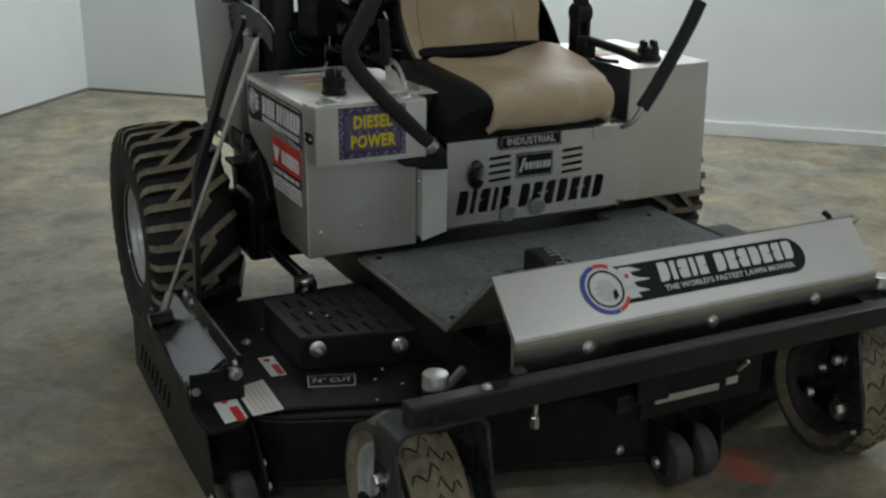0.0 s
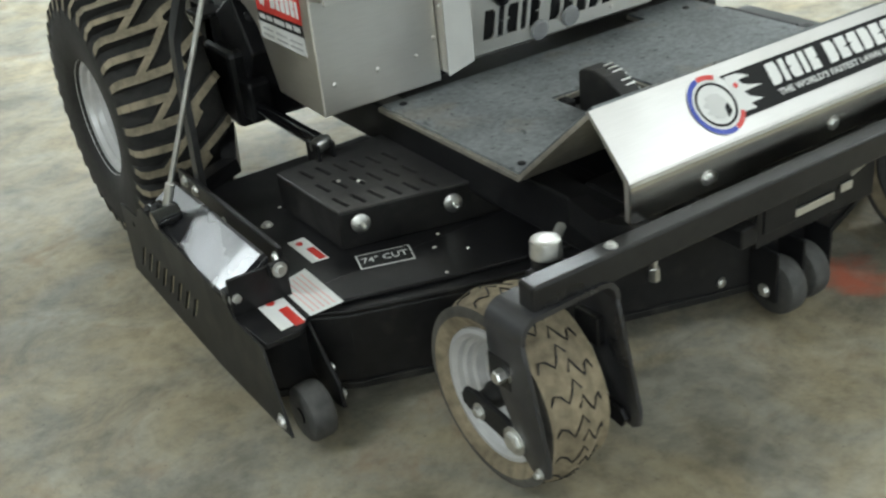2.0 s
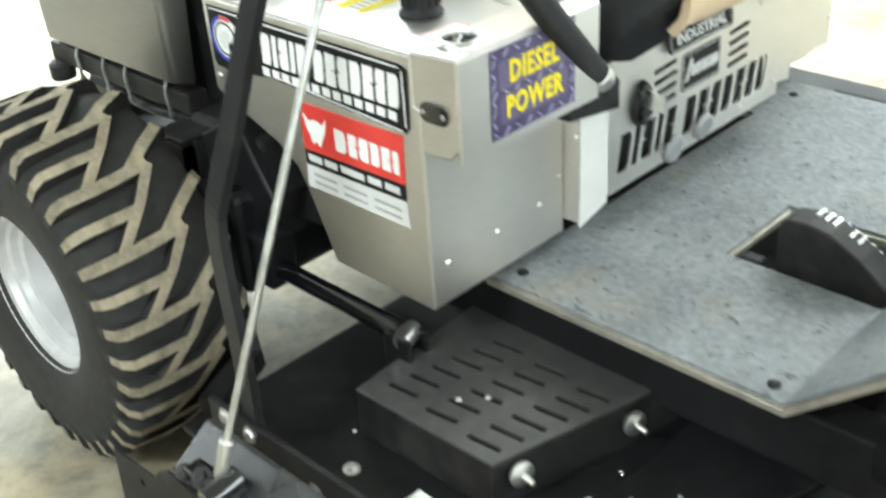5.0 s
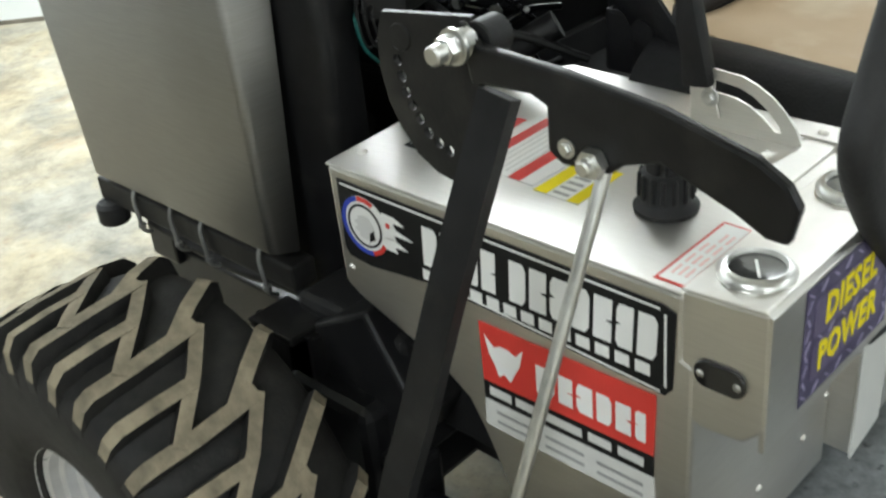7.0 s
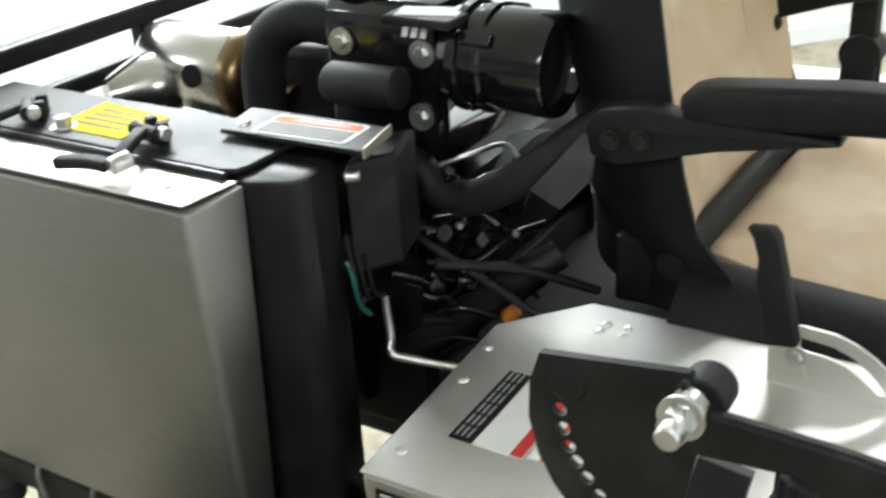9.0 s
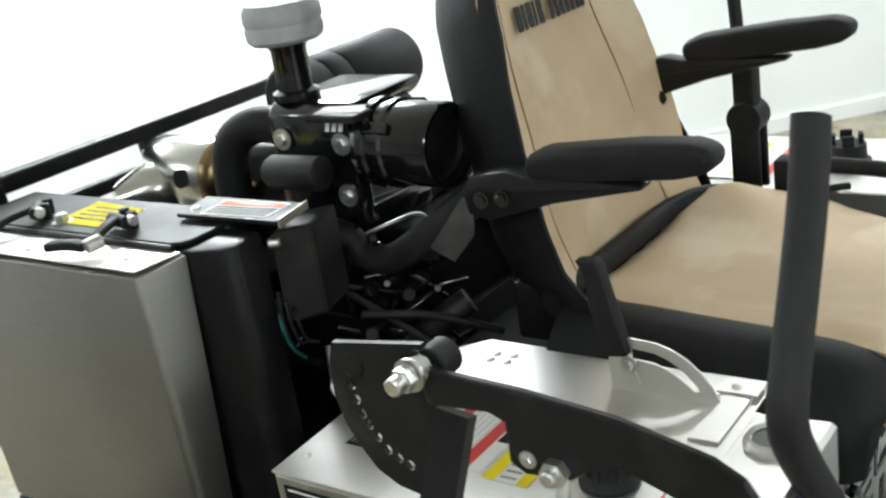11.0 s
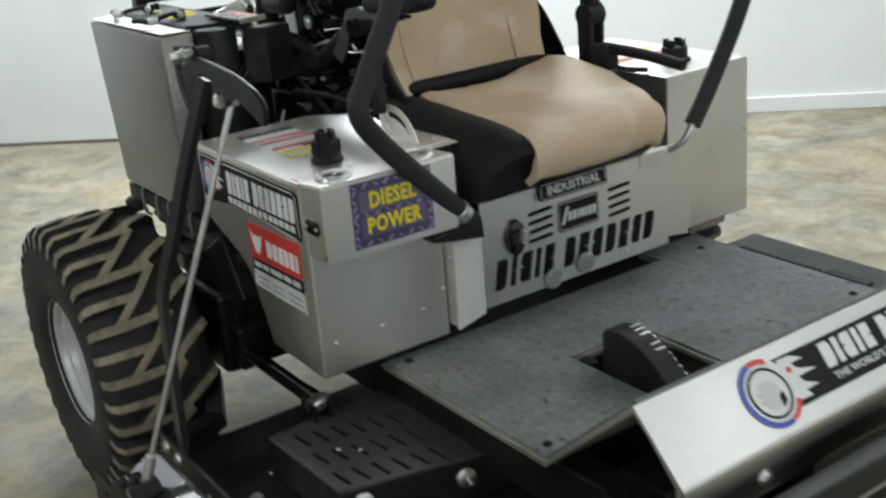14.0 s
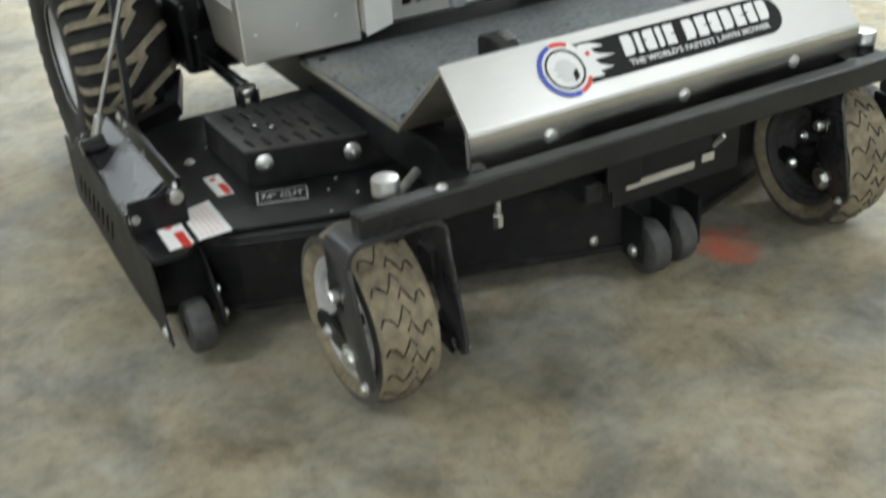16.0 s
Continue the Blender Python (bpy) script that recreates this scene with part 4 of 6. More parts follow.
emblem(nband, -0.244, -0.002, 0.056, NF)
bolts(nose, [(-0.202, -0.808, 0.455), (0.110, -0.808, 0.457), (0.393, -0.808, 0.460)], (0, -1, 0), 0.009, 0.006)

# -- front bar
bar = part("front_bar", box(-0.622, 0.80, -0.876, -0.836, 0.392, 0.443, 0.005), BAR, M, "black square front bar")
bolts(bar, [(-0.456, -0.856, 0.443), (0.66, -0.856, 0.443)], (0, 0, 1), 0.0075, 0.007)
part("bar_plate", join(box(-0.10, -0.02, -0.845, -0.838, 0.322, 0.394, 0.002), box(-0.14, -0.10, -0.83, -0.62, 0.30, 0.34, 0.004)), BLACK, M)
part("hanger_plate", box(-0.03, 0.30, -0.766, -0.758, 0.235, 0.390, 0.002), BLACK, M)
part("bar_edge_plate", box(0.002, 0.176, -0.772, -0.767, 0.268, 0.284, 0.001), STEEL, M, "bare metal strip")
part("bar_edge_plate", box(0.195, 0.228, -0.772, -0.767, 0.275, 0.292, 0.001), STEEL, M)
part("grease_fitting", rod((0.232, -0.762, 0.300), (0.240, -0.785, 0.330), 0.006, 10), CHROME, M)
part("hanger_bolt", join(rod((-0.315, -0.80, 0.30), (-0.315, -0.80, 0.40), 0.006, 12), rod((-0.315, -0.80, 0.30), (-0.315, -0.80, 0.325), 0.010, 6)), CHROME, M, smooth=40)
for px in (-0.36, 0.56):
    part("front_strut", sweep([(px + 0.05, -0.60, 0.36), (px + 0.02, -0.72, 0.37), (px, -0.84, 0.41)], rect(-0.02, 0.02, -0.025, 0.025)), BLACK, M)


part("caster_tie", rod((-0.487, -0.731, 0.384), (-0.418, -0.687, 0.400), 0.009, 14), CAST, M, "worn grey caster tie rod", 40)
part("plate_hook", tube([(0.605, -0.560, 0.470), (0.612, -0.595, 0.520), (0.612, -0.612, 0.560), (0.606, -0.596, 0.574)], 0.007, 10), DULL, M, smooth=60)


# -- caster wheels
def tyre_profile(r, rim, w, crown=0.012, n=14):
    """(radius, along the axle) of a round-shouldered tyre."""
    h = w / 2
    return [(rim, -h * 0.62), (rim + 0.012, -h * 0.74), (r - (r - rim) * 0.45, -h), (r - (r - rim) * 0.18, -h * 0.93), (r - crown, -h * 0.72), (r - crown * 0.3, -h * 0.38), (r, 0),
            (r - crown * 0.3, h * 0.38), (r - crown, h * 0.72), (r - (r - rim) * 0.18, h * 0.93), (r - (r - rim) * 0.45, h), (rim + 0.012, h * 0.74), (rim, h * 0.62)]


def caster(cx, cy, piv, yaw, rim_paint, rim_label):
    r, w, rim = 0.175, 0.128, 0.112
    wm = Matrix.Translation((cx, cy, r - 0.004)) @ pose(0, 0, 0, 0, 0, yaw) @ pose(0, 0, 0, 0, 90, 0)
    prof = tyre_profile(r, rim, w, 0.016)
    tyre = part("caster_tyre", lathe(prof + prof[:1], 56, wm), CASTER_RUBBER, M, "dusty tan-grey caster tyre with zigzag grooves", 60)
    tyre.data.materials.append(SIDEWALL)
    inv = wm.inverted()
    for f in tyre.data.polygons:
        if abs((inv @ f.center).z) > 0.0575:
            f.material_index = 1
    c = wm @ Vector((0, 0, 0))
    for side in (-1, 1):
        for k in range(18):
            a0 = 2 * math.pi * k / 18 + (0.17 if side > 0 else 0)
            line = []
            for ax, da in ((-0.006, 0.10), (0.004, 0.0), (0.014, 0.12), (0.022, 0.19), (0.032, 0.10), (0.041, 0.08), (0.050, 0.20)):
                rr = r + 0.0004 - 0.016 * (ax / 0.047) ** 2 * 0.95
                line.append(wm @ Vector((rr * math.cos(a0 + da), rr * math.sin(a0 + da), side * ax)))
            part("tread_groove", sweep(line, rect(-0.0016, 0.0016, -0.0014, 0.0005), (line[2] - c).normalized()), DULL, tyre)
    half_rim = [(0.022, 0.012), (0.058, 0.010), (0.070, 0.004), (0.080, 0.006), (0.084, 0.022), (0.090, 0.026), (0.093, 0.036), (0.101, 0.039), (0.104, 0.048), (0.113, 0.054), (0.121, 0.053), (0.122, 0.047), (0.112, 0.038), (0.106, 0.006)]
    rimp = [(a, -b) for a, b in half_rim] + half_rim[::-1]
    part("caster_rim", lathe(rimp, 44, wm), rim_paint, tyre, rim_label, 35)
    part("hub", lathe([(0, -0.082), (0.016, -0.082), (0.018, -0.060), (0.024, -0.050), (0.024, 0.050), (0.018, 0.060), (0.016, 0.082), (0, 0.082)], 20, wm), DUSTY, tyre, smooth=40)
    for k in range(4):
        a = radians(45 + 90 * k)
        for s in (-1, 1):
            p = wm @ Vector((0.042 * math.cos(a), 0.042 * math.sin(a), s * 0.020))
            part("lug_nut", bolt(p, wm.to_3x3() @ Vector((0, 0, s)), 0.009, 0.012), CHROME, tyre)
    # fork: two plates under a saddle, and the pivot
    ym = Matrix.Translation((cx, cy - 0.019, 0)) @ pose(0, 0, 0, 0, 0, yaw)
    plate = [(-0.046, 0.366), (-0.132, 0.364), (-0.142, 0.325), (-0.180, 0.170), (-0.178, 0.142), (-0.164, 0.132), (-0.138, 0.136), (-0.112, 0.160), (-0.096, 0.20), (-0.072, 0.25), (-0.056, 0.29), (-0.048, 0.33)]
    half, bend, th = 0.0995, 0.036, 0.009
    arch = [(-half, 0.362)] + [(-half + bend - bend * math.cos(radians(15 * k)), 0.366 + bend * math.sin(radians(15 * k))) for k in range(7)]
    arch += [(-x, z) for x, z in reversed(arch)]
    inner = [(-half + th, 0.362)] + [(-half + bend - (bend - th) * math.cos(radians(15 * k)), 0.366 + (bend - th) * math.sin(radians(15 * k))) for k in range(7)]
    inner += [(-x, z) for x, z in reversed(inner)]
    fork = part("caster_fork", join(*[moved(prism("x", plate, sx * 0.095 - 0.0045, sx * 0.095 + 0.0045, 0.002), ym) for sx in (-1, 1)],
                moved(prism("y", arch + inner[::-1], -0.134, -0.044, 0.0), ym)), FLAP, M, "black caster fork with a rounded saddle", 30)
    for sx in (-1, 1):
        n = ym.to_3x3() @ Vector((sx, 0, 0))
        for py, pz, br in ((-0.085, 0.292, 0.012), (-0.098, 0.170, 0.017), (-0.158, 0.142, 0.006), (0.006, 0.166, 0.010)):
            part("fork_bolt", bolt(ym @ Vector((sx * (0.0995 if py < -0.05 else 0.0895), py, pz)), n, br, 0.018 if br == 0.012 else 0.010), CHROME, fork)
        part("swing_arm", moved(prism("x", [(0.052, 0.160), (0.056, 0.176), (0.046, 0.192), (0.020, 0.196), (-0.060, 0.186), (-0.148, 0.166), (-0.160, 0.150), (-0.150, 0.132), (-0.060, 0.142), (0.036, 0.154)], sx * 0.084 - 0.005, sx * 0.084 + 0.005, 0.002), ym), BLACK, fork)
        part("fork_boss", moved(box(-0.012, 0.012, -0.028, 0.028, -0.028, 0.028, 0.004), ym @ Matrix.Translation((sx * 0.089, -0.075, 0.292))), BLACK, fork)
    px, py = piv
    post = part("caster_post", lathe([(0, 0.346), (0.026, 0.346), (0.027, 0.350), (0.027, 0.405), (0.0245, 0.408), (0.0235, 0.440), (0, 0.440)], 28, Matrix.Translation((px, py, 0))), BLACK, M, smooth=40)
    part("post_cap", lathe([(0.0240, 0.430), (0.0260, 0.431), (0.0262, 0.436), (0.0252, 0.438), (0.0254, 0.4545), (0.0242, 0.4585), (0.020, 0.4600), (0.0, 0.4605)], 28, Matrix.Translation((px, py, 0))), CHROME, post, "shiny zinc dust cap", 40)
    part("post_arm", box(px - 0.035, px + 0.035, py - 0.075, py + 0.012, 0.398, 0.412, 0.004), BLACK, M)


caster(-0.5640, -0.731, (-0.531, -0.791), 2, WHEEL_GREY, "silver-grey pressed steel rim")
# The far rim's dark grey paints in the shade below the mower.
caster(0.602, -0.708, (0.648, -0.757), -4, ROLLER, "pressed steel rim, darkened for the shade under the mower")


# -- cutting deck
deck_poly = [(-0.765, 0.30), (-0.765, -0.285), (-0.872, -0.305), (-0.768, -0.36), (-0.700, -0.405), (-0.504, -0.478), (-0.20, -0.56), (-0.02, -0.62), (0.10, -0.655), (0.24, -0.655), (0.40, -0.60), (0.70, -0.50), (1.02, -0.42), (1.10, -0.36), (1.10, 0.30)]
inner_poly = [(-0.62, 0.30), (-0.62, -0.285)] + deck_poly[2:]
deck = part("deck_shell", prism("z", deck_poly, 0.212, 0.222, 0.003), BLACK, M, "black powder-coated cutting deck")
part("deck_wall", prism("z", inner_poly, 0.060, 0.2118, 0.004), BLACK, M)
part("deck_rim", prism("z", [(x, y - 0.006) if y < 0 else (x, y) for x, y in inner_poly], 0.050, 0.066, 0.002), DUSTY, M)
part("deck_front_step", prism("z", [(-0.70, -0.38), (-0.50, -0.445), (-0.20, -0.525), (0.12, -0.62), (0.24, -0.62), (0.70, -0.47), (0.70, -0.30), (-0.70, -0.30)], 0.2225, 0.232, 0.003), BLACK, M)
# side deflector, its sloping flap and wheel bracket
sp = [(0.292, 0.258), (0.302, 0.090), (-0.180, 0.066), (-0.486, 0.072), (-0.424, 0.232), (-0.310, 0.238), (-0.285, 0.262), (0.14, 0.302), (0.165, 0.285), (0.185, 0.262)]
slots = [prism("x", [(yy + 0.024, 0.186), (yy, 0.194), (yy + 0.044, 0.132), (yy + 0.066, 0.124)], -0.90, -0.86, 0) for yy in [0.172 - 0.042 * k for k in range(8)]]
slots.append(rod((-0.90, 0.222, 0.232), (-0.86, 0.222, 0.232), 0.007, 12, 0))
side_plate = part("side_plate", cut(prism("x", sp, -0.884, -0.879, 0.0), slots), DUSTY, M, "black slotted side plate of the deck")
flap = part("deflector_flap", join(prism("y", [(-0.884, 0.268), (-0.880, 0.275), (-0.800, 0.330), (-0.792, 0.330), (-0.792, 0.324), (-0.878, 0.264)], -0.285, 0.155, 0.001),
            prism("y", [(-0.884, 0.225), (-0.790, 0.225), (-0.790, 0.326), (-0.880, 0.268)], -0.292, -0.286, 0.001),
            prism("x", [(-0.27, 0.262), (0.14, 0.302), (0.14, 0.26), (-0.27, 0.235)], -0.8760, -0.870, 0.001)), FLAP, M, "black sloping discharge flap with scuffs")
hinge = part("hinge_strip", box(-0.772, -0.762, -0.30, 0.19, 0.2225, 0.338, 0.002), BLACK, M)
bolts(hinge, [(-0.772, 0.150, 0.322), (-0.772, 0.095, 0.318), (-0.772, -0.045, 0.295), (-0.772, -0.285, 0.312)], (-1, 0, 0), 0.009, 0.007)
part("flap_end", join(box(-0.880, -0.760, -0.302, -0.294, 0.2225, 0.312, 0.002), box(-0.800, -0.762, -0.318, -0.300, 0.29, 0.318, 0.004), box(-0.886, -0.850, -0.300, -0.272, 0.262, 0.288, 0.004)), BLACK, M)
bolts(flap, [(-0.782, -0.318, 0.305), (-0.868, -0.300, 0.272)], (0, -1, 0), 0.010, 0.008)
rodb = part("lift_lug", join(rod((-0.89, 0.035, 0.312), (-0.835, 0.035, 0.318), 0.020, 18), box(-0.875, -0.845, 0.02, 0.11, 0.298, 0.320, 0.004)), GLOSS, M, smooth=40)
for p in ((-0.872, 0.112, 0.305), (-0.868, 0.075, 0.318)):
    part("lug_bolt", bolt(p, (-0.6, -0.3, 0.7), 0.010, 0.008), DUSTY, rodb)
wheel_top = part("wheel_bracket", join(prism("z", [(-0.882, -0.30), (-0.875, -0.424), (-0.806, -0.424), (-0.762, -0.380), (-0.70, -0.34), (-0.70, -0.30)], 0.2235, 0.236, 0.002),
                 prism("x", [(-0.36, 0.225), (-0.385, 0.200), (-0.468, 0.120), (-0.475, 0.075), (-0.44, 0.068), (-0.36, 0.10)], -0.772, -0.764, 0.002)), BLACK, M, "black bracket over the deck wheel")
bolts(wheel_top, [(-0.764, -0.458, 0.096), (-0.764, -0.425, 0.135)], (1, 0, 0), 0.009, 0.008)
bolts(wheel_top, [(-0.884, -0.455, 0.092)], (-1, 0, 0), 0.010, 0.007)


def deck_wheel(x, y, z, r=0.058, w=0.05):
    m = Matrix.Translation((x, y, z)) @ pose(0, 0, 0, 0, 90, 0)
    whl = part("deck_wheel", lathe([(0.016, -w / 2), (r * 0.8, -w / 2), (r * 0.94, -w * 0.42), (r, -w * 0.25), (r, w * 0.25), (r * 0.94, w * 0.42), (r * 0.8, w / 2), (0.016, w / 2)], 32, m), ROLLER, M, "grey rubber anti-scalp wheel", 40)
    part("wheel_hub", lathe([(0, -w / 2 - 0.004), (0.016, -w / 2 - 0.004), (0.016, w / 2 + 0.004), (0, w / 2 + 0.004)], 18, m), BLACK, whl, smooth=40)


deck_wheel(-0.818, -0.444, 0.078, 0.055, 0.052)
deck_wheel(0.125, -0.690, 0.066, 0.062, 0.05)
deck_wheel(0.205, -0.680, 0.066, 0.062, 0.05)
deck_wheel(1.05, -0.448, 0.082, 0.058, 0.054)
for bx in (0.085, 0.161, 0.240):
    mid_b = part("mid_wheel_bracket", box(bx, bx + 0.008, -0.72, -0.60, 0.045, 0.16, 0.002), BLACK, M)
bolts(mid_b, [(0.085, -0.69, 0.066)], (-1, 0, 0), 0.010, 0.008)
bolts(deck, [(0.023, -0.634, 0.085)], (0, -1, 0), 0.008, 0.006)
rivets(deck, [(-0.424, -0.289, 0.2325), (-0.460, -0.332, 0.2325), (-0.413, -0.380, 0.2325), (-0.497, -0.430, 0.2325), (-0.600, 0.080, 0.2225)], (0, 0, 1), 0.004, "deck_stud")
bolts(deck, [(-0.66, 0.02, 0.222), (-0.30, -0.43, 0.222), (-0.33, -0.35, 0.222)], (0, 0, 1), 0.009, 0.008)

# belt cover with its slots
def belt_cover(outline, x0, dx):
    def slots_of():
        return [moved(box(-0.0048, 0.0048, -0.028, 0.028, 0.270, 0.32, 0), Matrix.Translation((x0 + dx * k + 0.006 * row * (1 if dx > 0 else -1), -0.160 - 0.010 * k + 0.086 * row, 0)) @ pose(0, 0, 0, 0, 0, 6 if dx > 0 else -6)) for row in range(3) for k in range(6)]

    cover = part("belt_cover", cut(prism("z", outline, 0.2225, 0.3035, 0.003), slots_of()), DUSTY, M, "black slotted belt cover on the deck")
    # The lid is a lighter grey-black than the cover's sides.
    part("cover_lid", cut(prism("z", outline, 0.3038, 0.3085, 0.0012, 1), slots_of()), LID_GREY, cover, "grey-black lid with slots")
    return cover


belt = belt_cover([(-0.598, 0.068), (-0.593, -0.197), (-0.352, -0.262), (-0.15, -0.30), (-0.15, 0.095)], -0.566, 0.036)
rivets(belt, [(-0.519, -0.068, 0.3085), (-0.488, -0.098, 0.3085)], (0, 0, 1), 0.005, "lid_screw")
for p in ((-0.554, -0.208, 0.280), (-0.366, -0.259, 0.276)):
    n = Vector((-0.26, -0.96, 0.05)).normalized()
    kn = part("cover_knob", lathe([(0, 0), (0.010, 0), (0.010, 0.006), (0.019, 0.008), (0.020, 0.014), (0.012, 0.018), (0, 0.019)], 22, axis_to(p, Vector(p) + n)), CHROME, belt, "zinc wing knob", 40)
    part("knob_stud", rod(Vector(p) + n * 0.015, Vector(p) + n * 0.036 + Vector((0.004, 0, -0.004)), 0.005, 12), CHROME, belt)

# labels on the deck
KF = frame_of((0, 0, 0.2326), (1, 0, 0), (0, 1, 0))


def quad_label(name, pts, material, label="", z=0.0, parent=None):
    return part(name, slab(pts, 0.0006, KF, z), material, parent or M, label)


def along(a, b, s):
    return (a[0] + (b[0] - a[0]) * s, a[1] + (b[1] - a[1]) * s)


def sub_quad(q, u0, u1, v0, v1):
    """A smaller quad inside a quad, by its two directions."""
    f = lambda u, v: along(along(q[0], q[1], u), along(q[3], q[2], u), v)
    return [f(u0, v0), f(u1, v0), f(u1, v1), f(u0, v1)]


cutq = [(-0.614, -0.307), (-0.512, -0.343), (-0.492, -0.286), (-0.597, -0.253)]
cutl = quad_label("size_label", cutq, PAPER_GREY, "black label with pale border and words", 0.0)
part("size_label_field", slab(sub_quad(cutq, 0.025, 0.975, 0.05, 0.95), 0.0004, KF, 0.0007), INK, cutl)
lettering('74" CUT', 0.030, KF @ Matrix.Translation((-0.554, -0.297, 0.0013)) @ pose(0, 0, 0, 0, 0, -18), PAPER_GREY, cutl, "word", 0.0, 0.85)
KF2 = frame_of((0, 0, 0.2364), (1, 0, 0), (0, 1, 0))
lab = part("warning_label", slab([(-0.771, -0.396), (-0.700, -0.393), (-0.697, -0.232), (-0.768, -0.252)], 0.0006, KF2), WHITE, M, "white warning label with faint print")
pieces("print_bar", [slab(rect(-0.760 + 0.011 * k, -0.757 + 0.011 * k, -0.385, -0.262 + 0.004 * k), 0.0003, KF2, 0.0007) for k in range(5)], PINK, lab)
lab = part("danger_label", slab([(-0.834, -0.404), (-0.783, -0.400), (-0.779, -0.284), (-0.832, -0.290)], 0.0006, KF2), WHITE, M, "white danger label with red band")
part("red_band", slab(rect(-0.807, -0.788, -0.408, -0.336), 0.0004, KF2, 0.0007), RED, lab)
part("red_spot", slab([(-0.808 + 0.009 * math.cos(a), -0.306 + 0.010 * math.sin(a)) for a in (0, 1, 2, 3, 4, 5)], 0.0004, KF2, 0.0007), RED, lab)
KF3 = frame_of((0, 0, 0.2226), (1, 0, 0), (0, 1, 0))
lab = part("danger_label", slab([(-0.666, -0.198), (-0.630, -0.203), (-0.627, -0.088), (-0.665, -0.086)], 0.0006, KF3), WHITE, M, "white danger label with red band")
part("red_band", slab(rect(-0.648, -0.632, -0.197, -0.138), 0.0004, KF3, 0.0007), RED, lab)
part("red_spot", slab([(-0.648 + 0.008 * math.cos(a), -0.108 + 0.010 * math.sin(a)) for a in (0, 1, 2, 3, 4, 5)], 0.0004, KF3, 0.0007), RED, lab)


# -- rear wheels
def rear_wheel(x, flip):
    """x: the wheel's middle along the axle. flip: -1 where its outer side looks to -x."""
    r, w, rim = 0.316, 0.300, 0.150
    wm = Matrix.Translation((x, 0.672, 0.325)) @ pose(0, 0, 0, 0, 90, 0) @ Matrix.Diagonal((0.960, 0.960, 0.81, 1))
    prof = [(0.150, -0.125), (0.158, -0.140), (0.200, -0.150), (0.250, -0.155), (0.285, -0.150), (0.302, -0.138), (0.312, -0.10), (0.317, -0.05), (0.318, 0), (0.317, 0.05), (0.312, 0.10), (0.302, 0.138), (0.285, 0.150), (0.250, 0.155), (0.200, 0.150), (0.158, 0.140), (0.150, 0.125)]
    tyre = part("rear_tyre", lathe(prof + prof[:1], 72, wm), RUBBER, M, "large black rear tyre with dusty chevron lugs", 60)
    # one moulded lug: a long bar, a short bar and two slanting links
    count = 18
    step = 2 * math.pi / count
    strokes = [([(-0.152, 0.0, 0.290), (-0.146, 0.0, 0.318), (-0.130, 0.0, 0.330), (-0.06, 0.0, 0.336), (0.0, -0.01, 0.3375), (0.058, -0.025, 0.337)], 0.0105),
               ([(0.058, -0.025, 0.337), (0.0, 0.42 * step, 0.3375), (-0.060, 0.84 * step, 0.336), (-0.082, step, 0.335)], 0.0095),
               ([(-0.153, 0.50 * step, 0.284), (-0.148, 0.50 * step, 0.312), (-0.132, 0.50 * step, 0.3295), (-0.07, 0.50 * step, 0.3355), (-0.012, 0.50 * step, 0.3372)], 0.0095),
               ([(0.012, -0.012, 0.3375), (0.070, -0.34 * step, 0.3365), (0.128, -0.62 * step, 0.330), (0.147, -0.68 * step, 0.316), (0.153, -0.70 * step, 0.292)], 0.0105)]
    bm = bmesh.new()
    for pts, half in strokes:
        rings = []
        for i, (ax, th, rr) in enumerate(pts):
            p0, p1 = pts[max(i - 1, 0)], pts[min(i + 1, len(pts) - 1)]
            d = Vector((p1[0] - p0[0], (p1[1] - p0[1]) * 0.335))
            d = d.normalized() if d.length > 1e-6 else Vector((1, 0))
            across = Vector((-d.y, d.x))
            ring = []
            for off, q in ((-half - 0.003, rr - 0.030), (-half, rr), (half, rr), (half + 0.003, rr - 0.030)):
                za, ta = ax + across.x * off, th + across.y * off / 0.335
                ring.append(bm.verts.new((q * math.cos(ta), q * math.sin(ta), -flip * za)))
            rings.append(ring)
        for r0, r1 in zip(rings, rings[1:]):
            for i in range(4):
                fc = bm.faces.new((r0[i], r0[(i + 1) % 4], r1[(i + 1) % 4], r1[i]))
                fc.material_index = 0 if i == 1 else 1
        for ring in (rings[0], rings[-1]):
            bm.faces.new(ring).material_index = 1
    bmesh.ops.recalc_face_normals(bm, faces=bm.faces)
    lug_mesh = bpy.data.meshes.new("lug")
    bm.to_mesh(lug_mesh)
    bm.free()
    lug_mesh.materials.append(MUD)
    lug_mesh.materials.append(RUBBER)
    for k in range(count):
        ob = new("lug", lug_mesh)
        ob.parent = tyre
        ob.matrix_parent_inverse = world_of(tyre).inverted()
        ob.matrix_basis = wm @ pose(0, 0, 0, 0, 0, 360 * k / count)
    s = flip
    rp = [(0.0, 0.005), (0.075, 0.005), (0.088, -0.006), (0.104, 0.0), (0.112, 0.030), (0.117, 0.074), (0.125, 0.080), (0.1285, 0.097), (0.1365, 0.102), (0.1405, 0.117), (0.150, 0.121), (0.154, 0.133), (0.165, 0.138), (0.171, 0.134), (0.169, 0.126), (0.152, 0.114), (0.145, 0.08), (0.145, -0.10), (0.168, -0.124), (0.170, -0.132), (0.160, -0.132), (0.140, -0.115), (0.13, -0.08), (0, -0.06)]
    rimo = part("rear_rim", lathe([(a, s * b) for a, b in rp], 56, wm), WHEEL_GREY, tyre, "silver-grey pressed steel rim", 35)
    for k in range(5):
        a = radians(72 * k + 10)
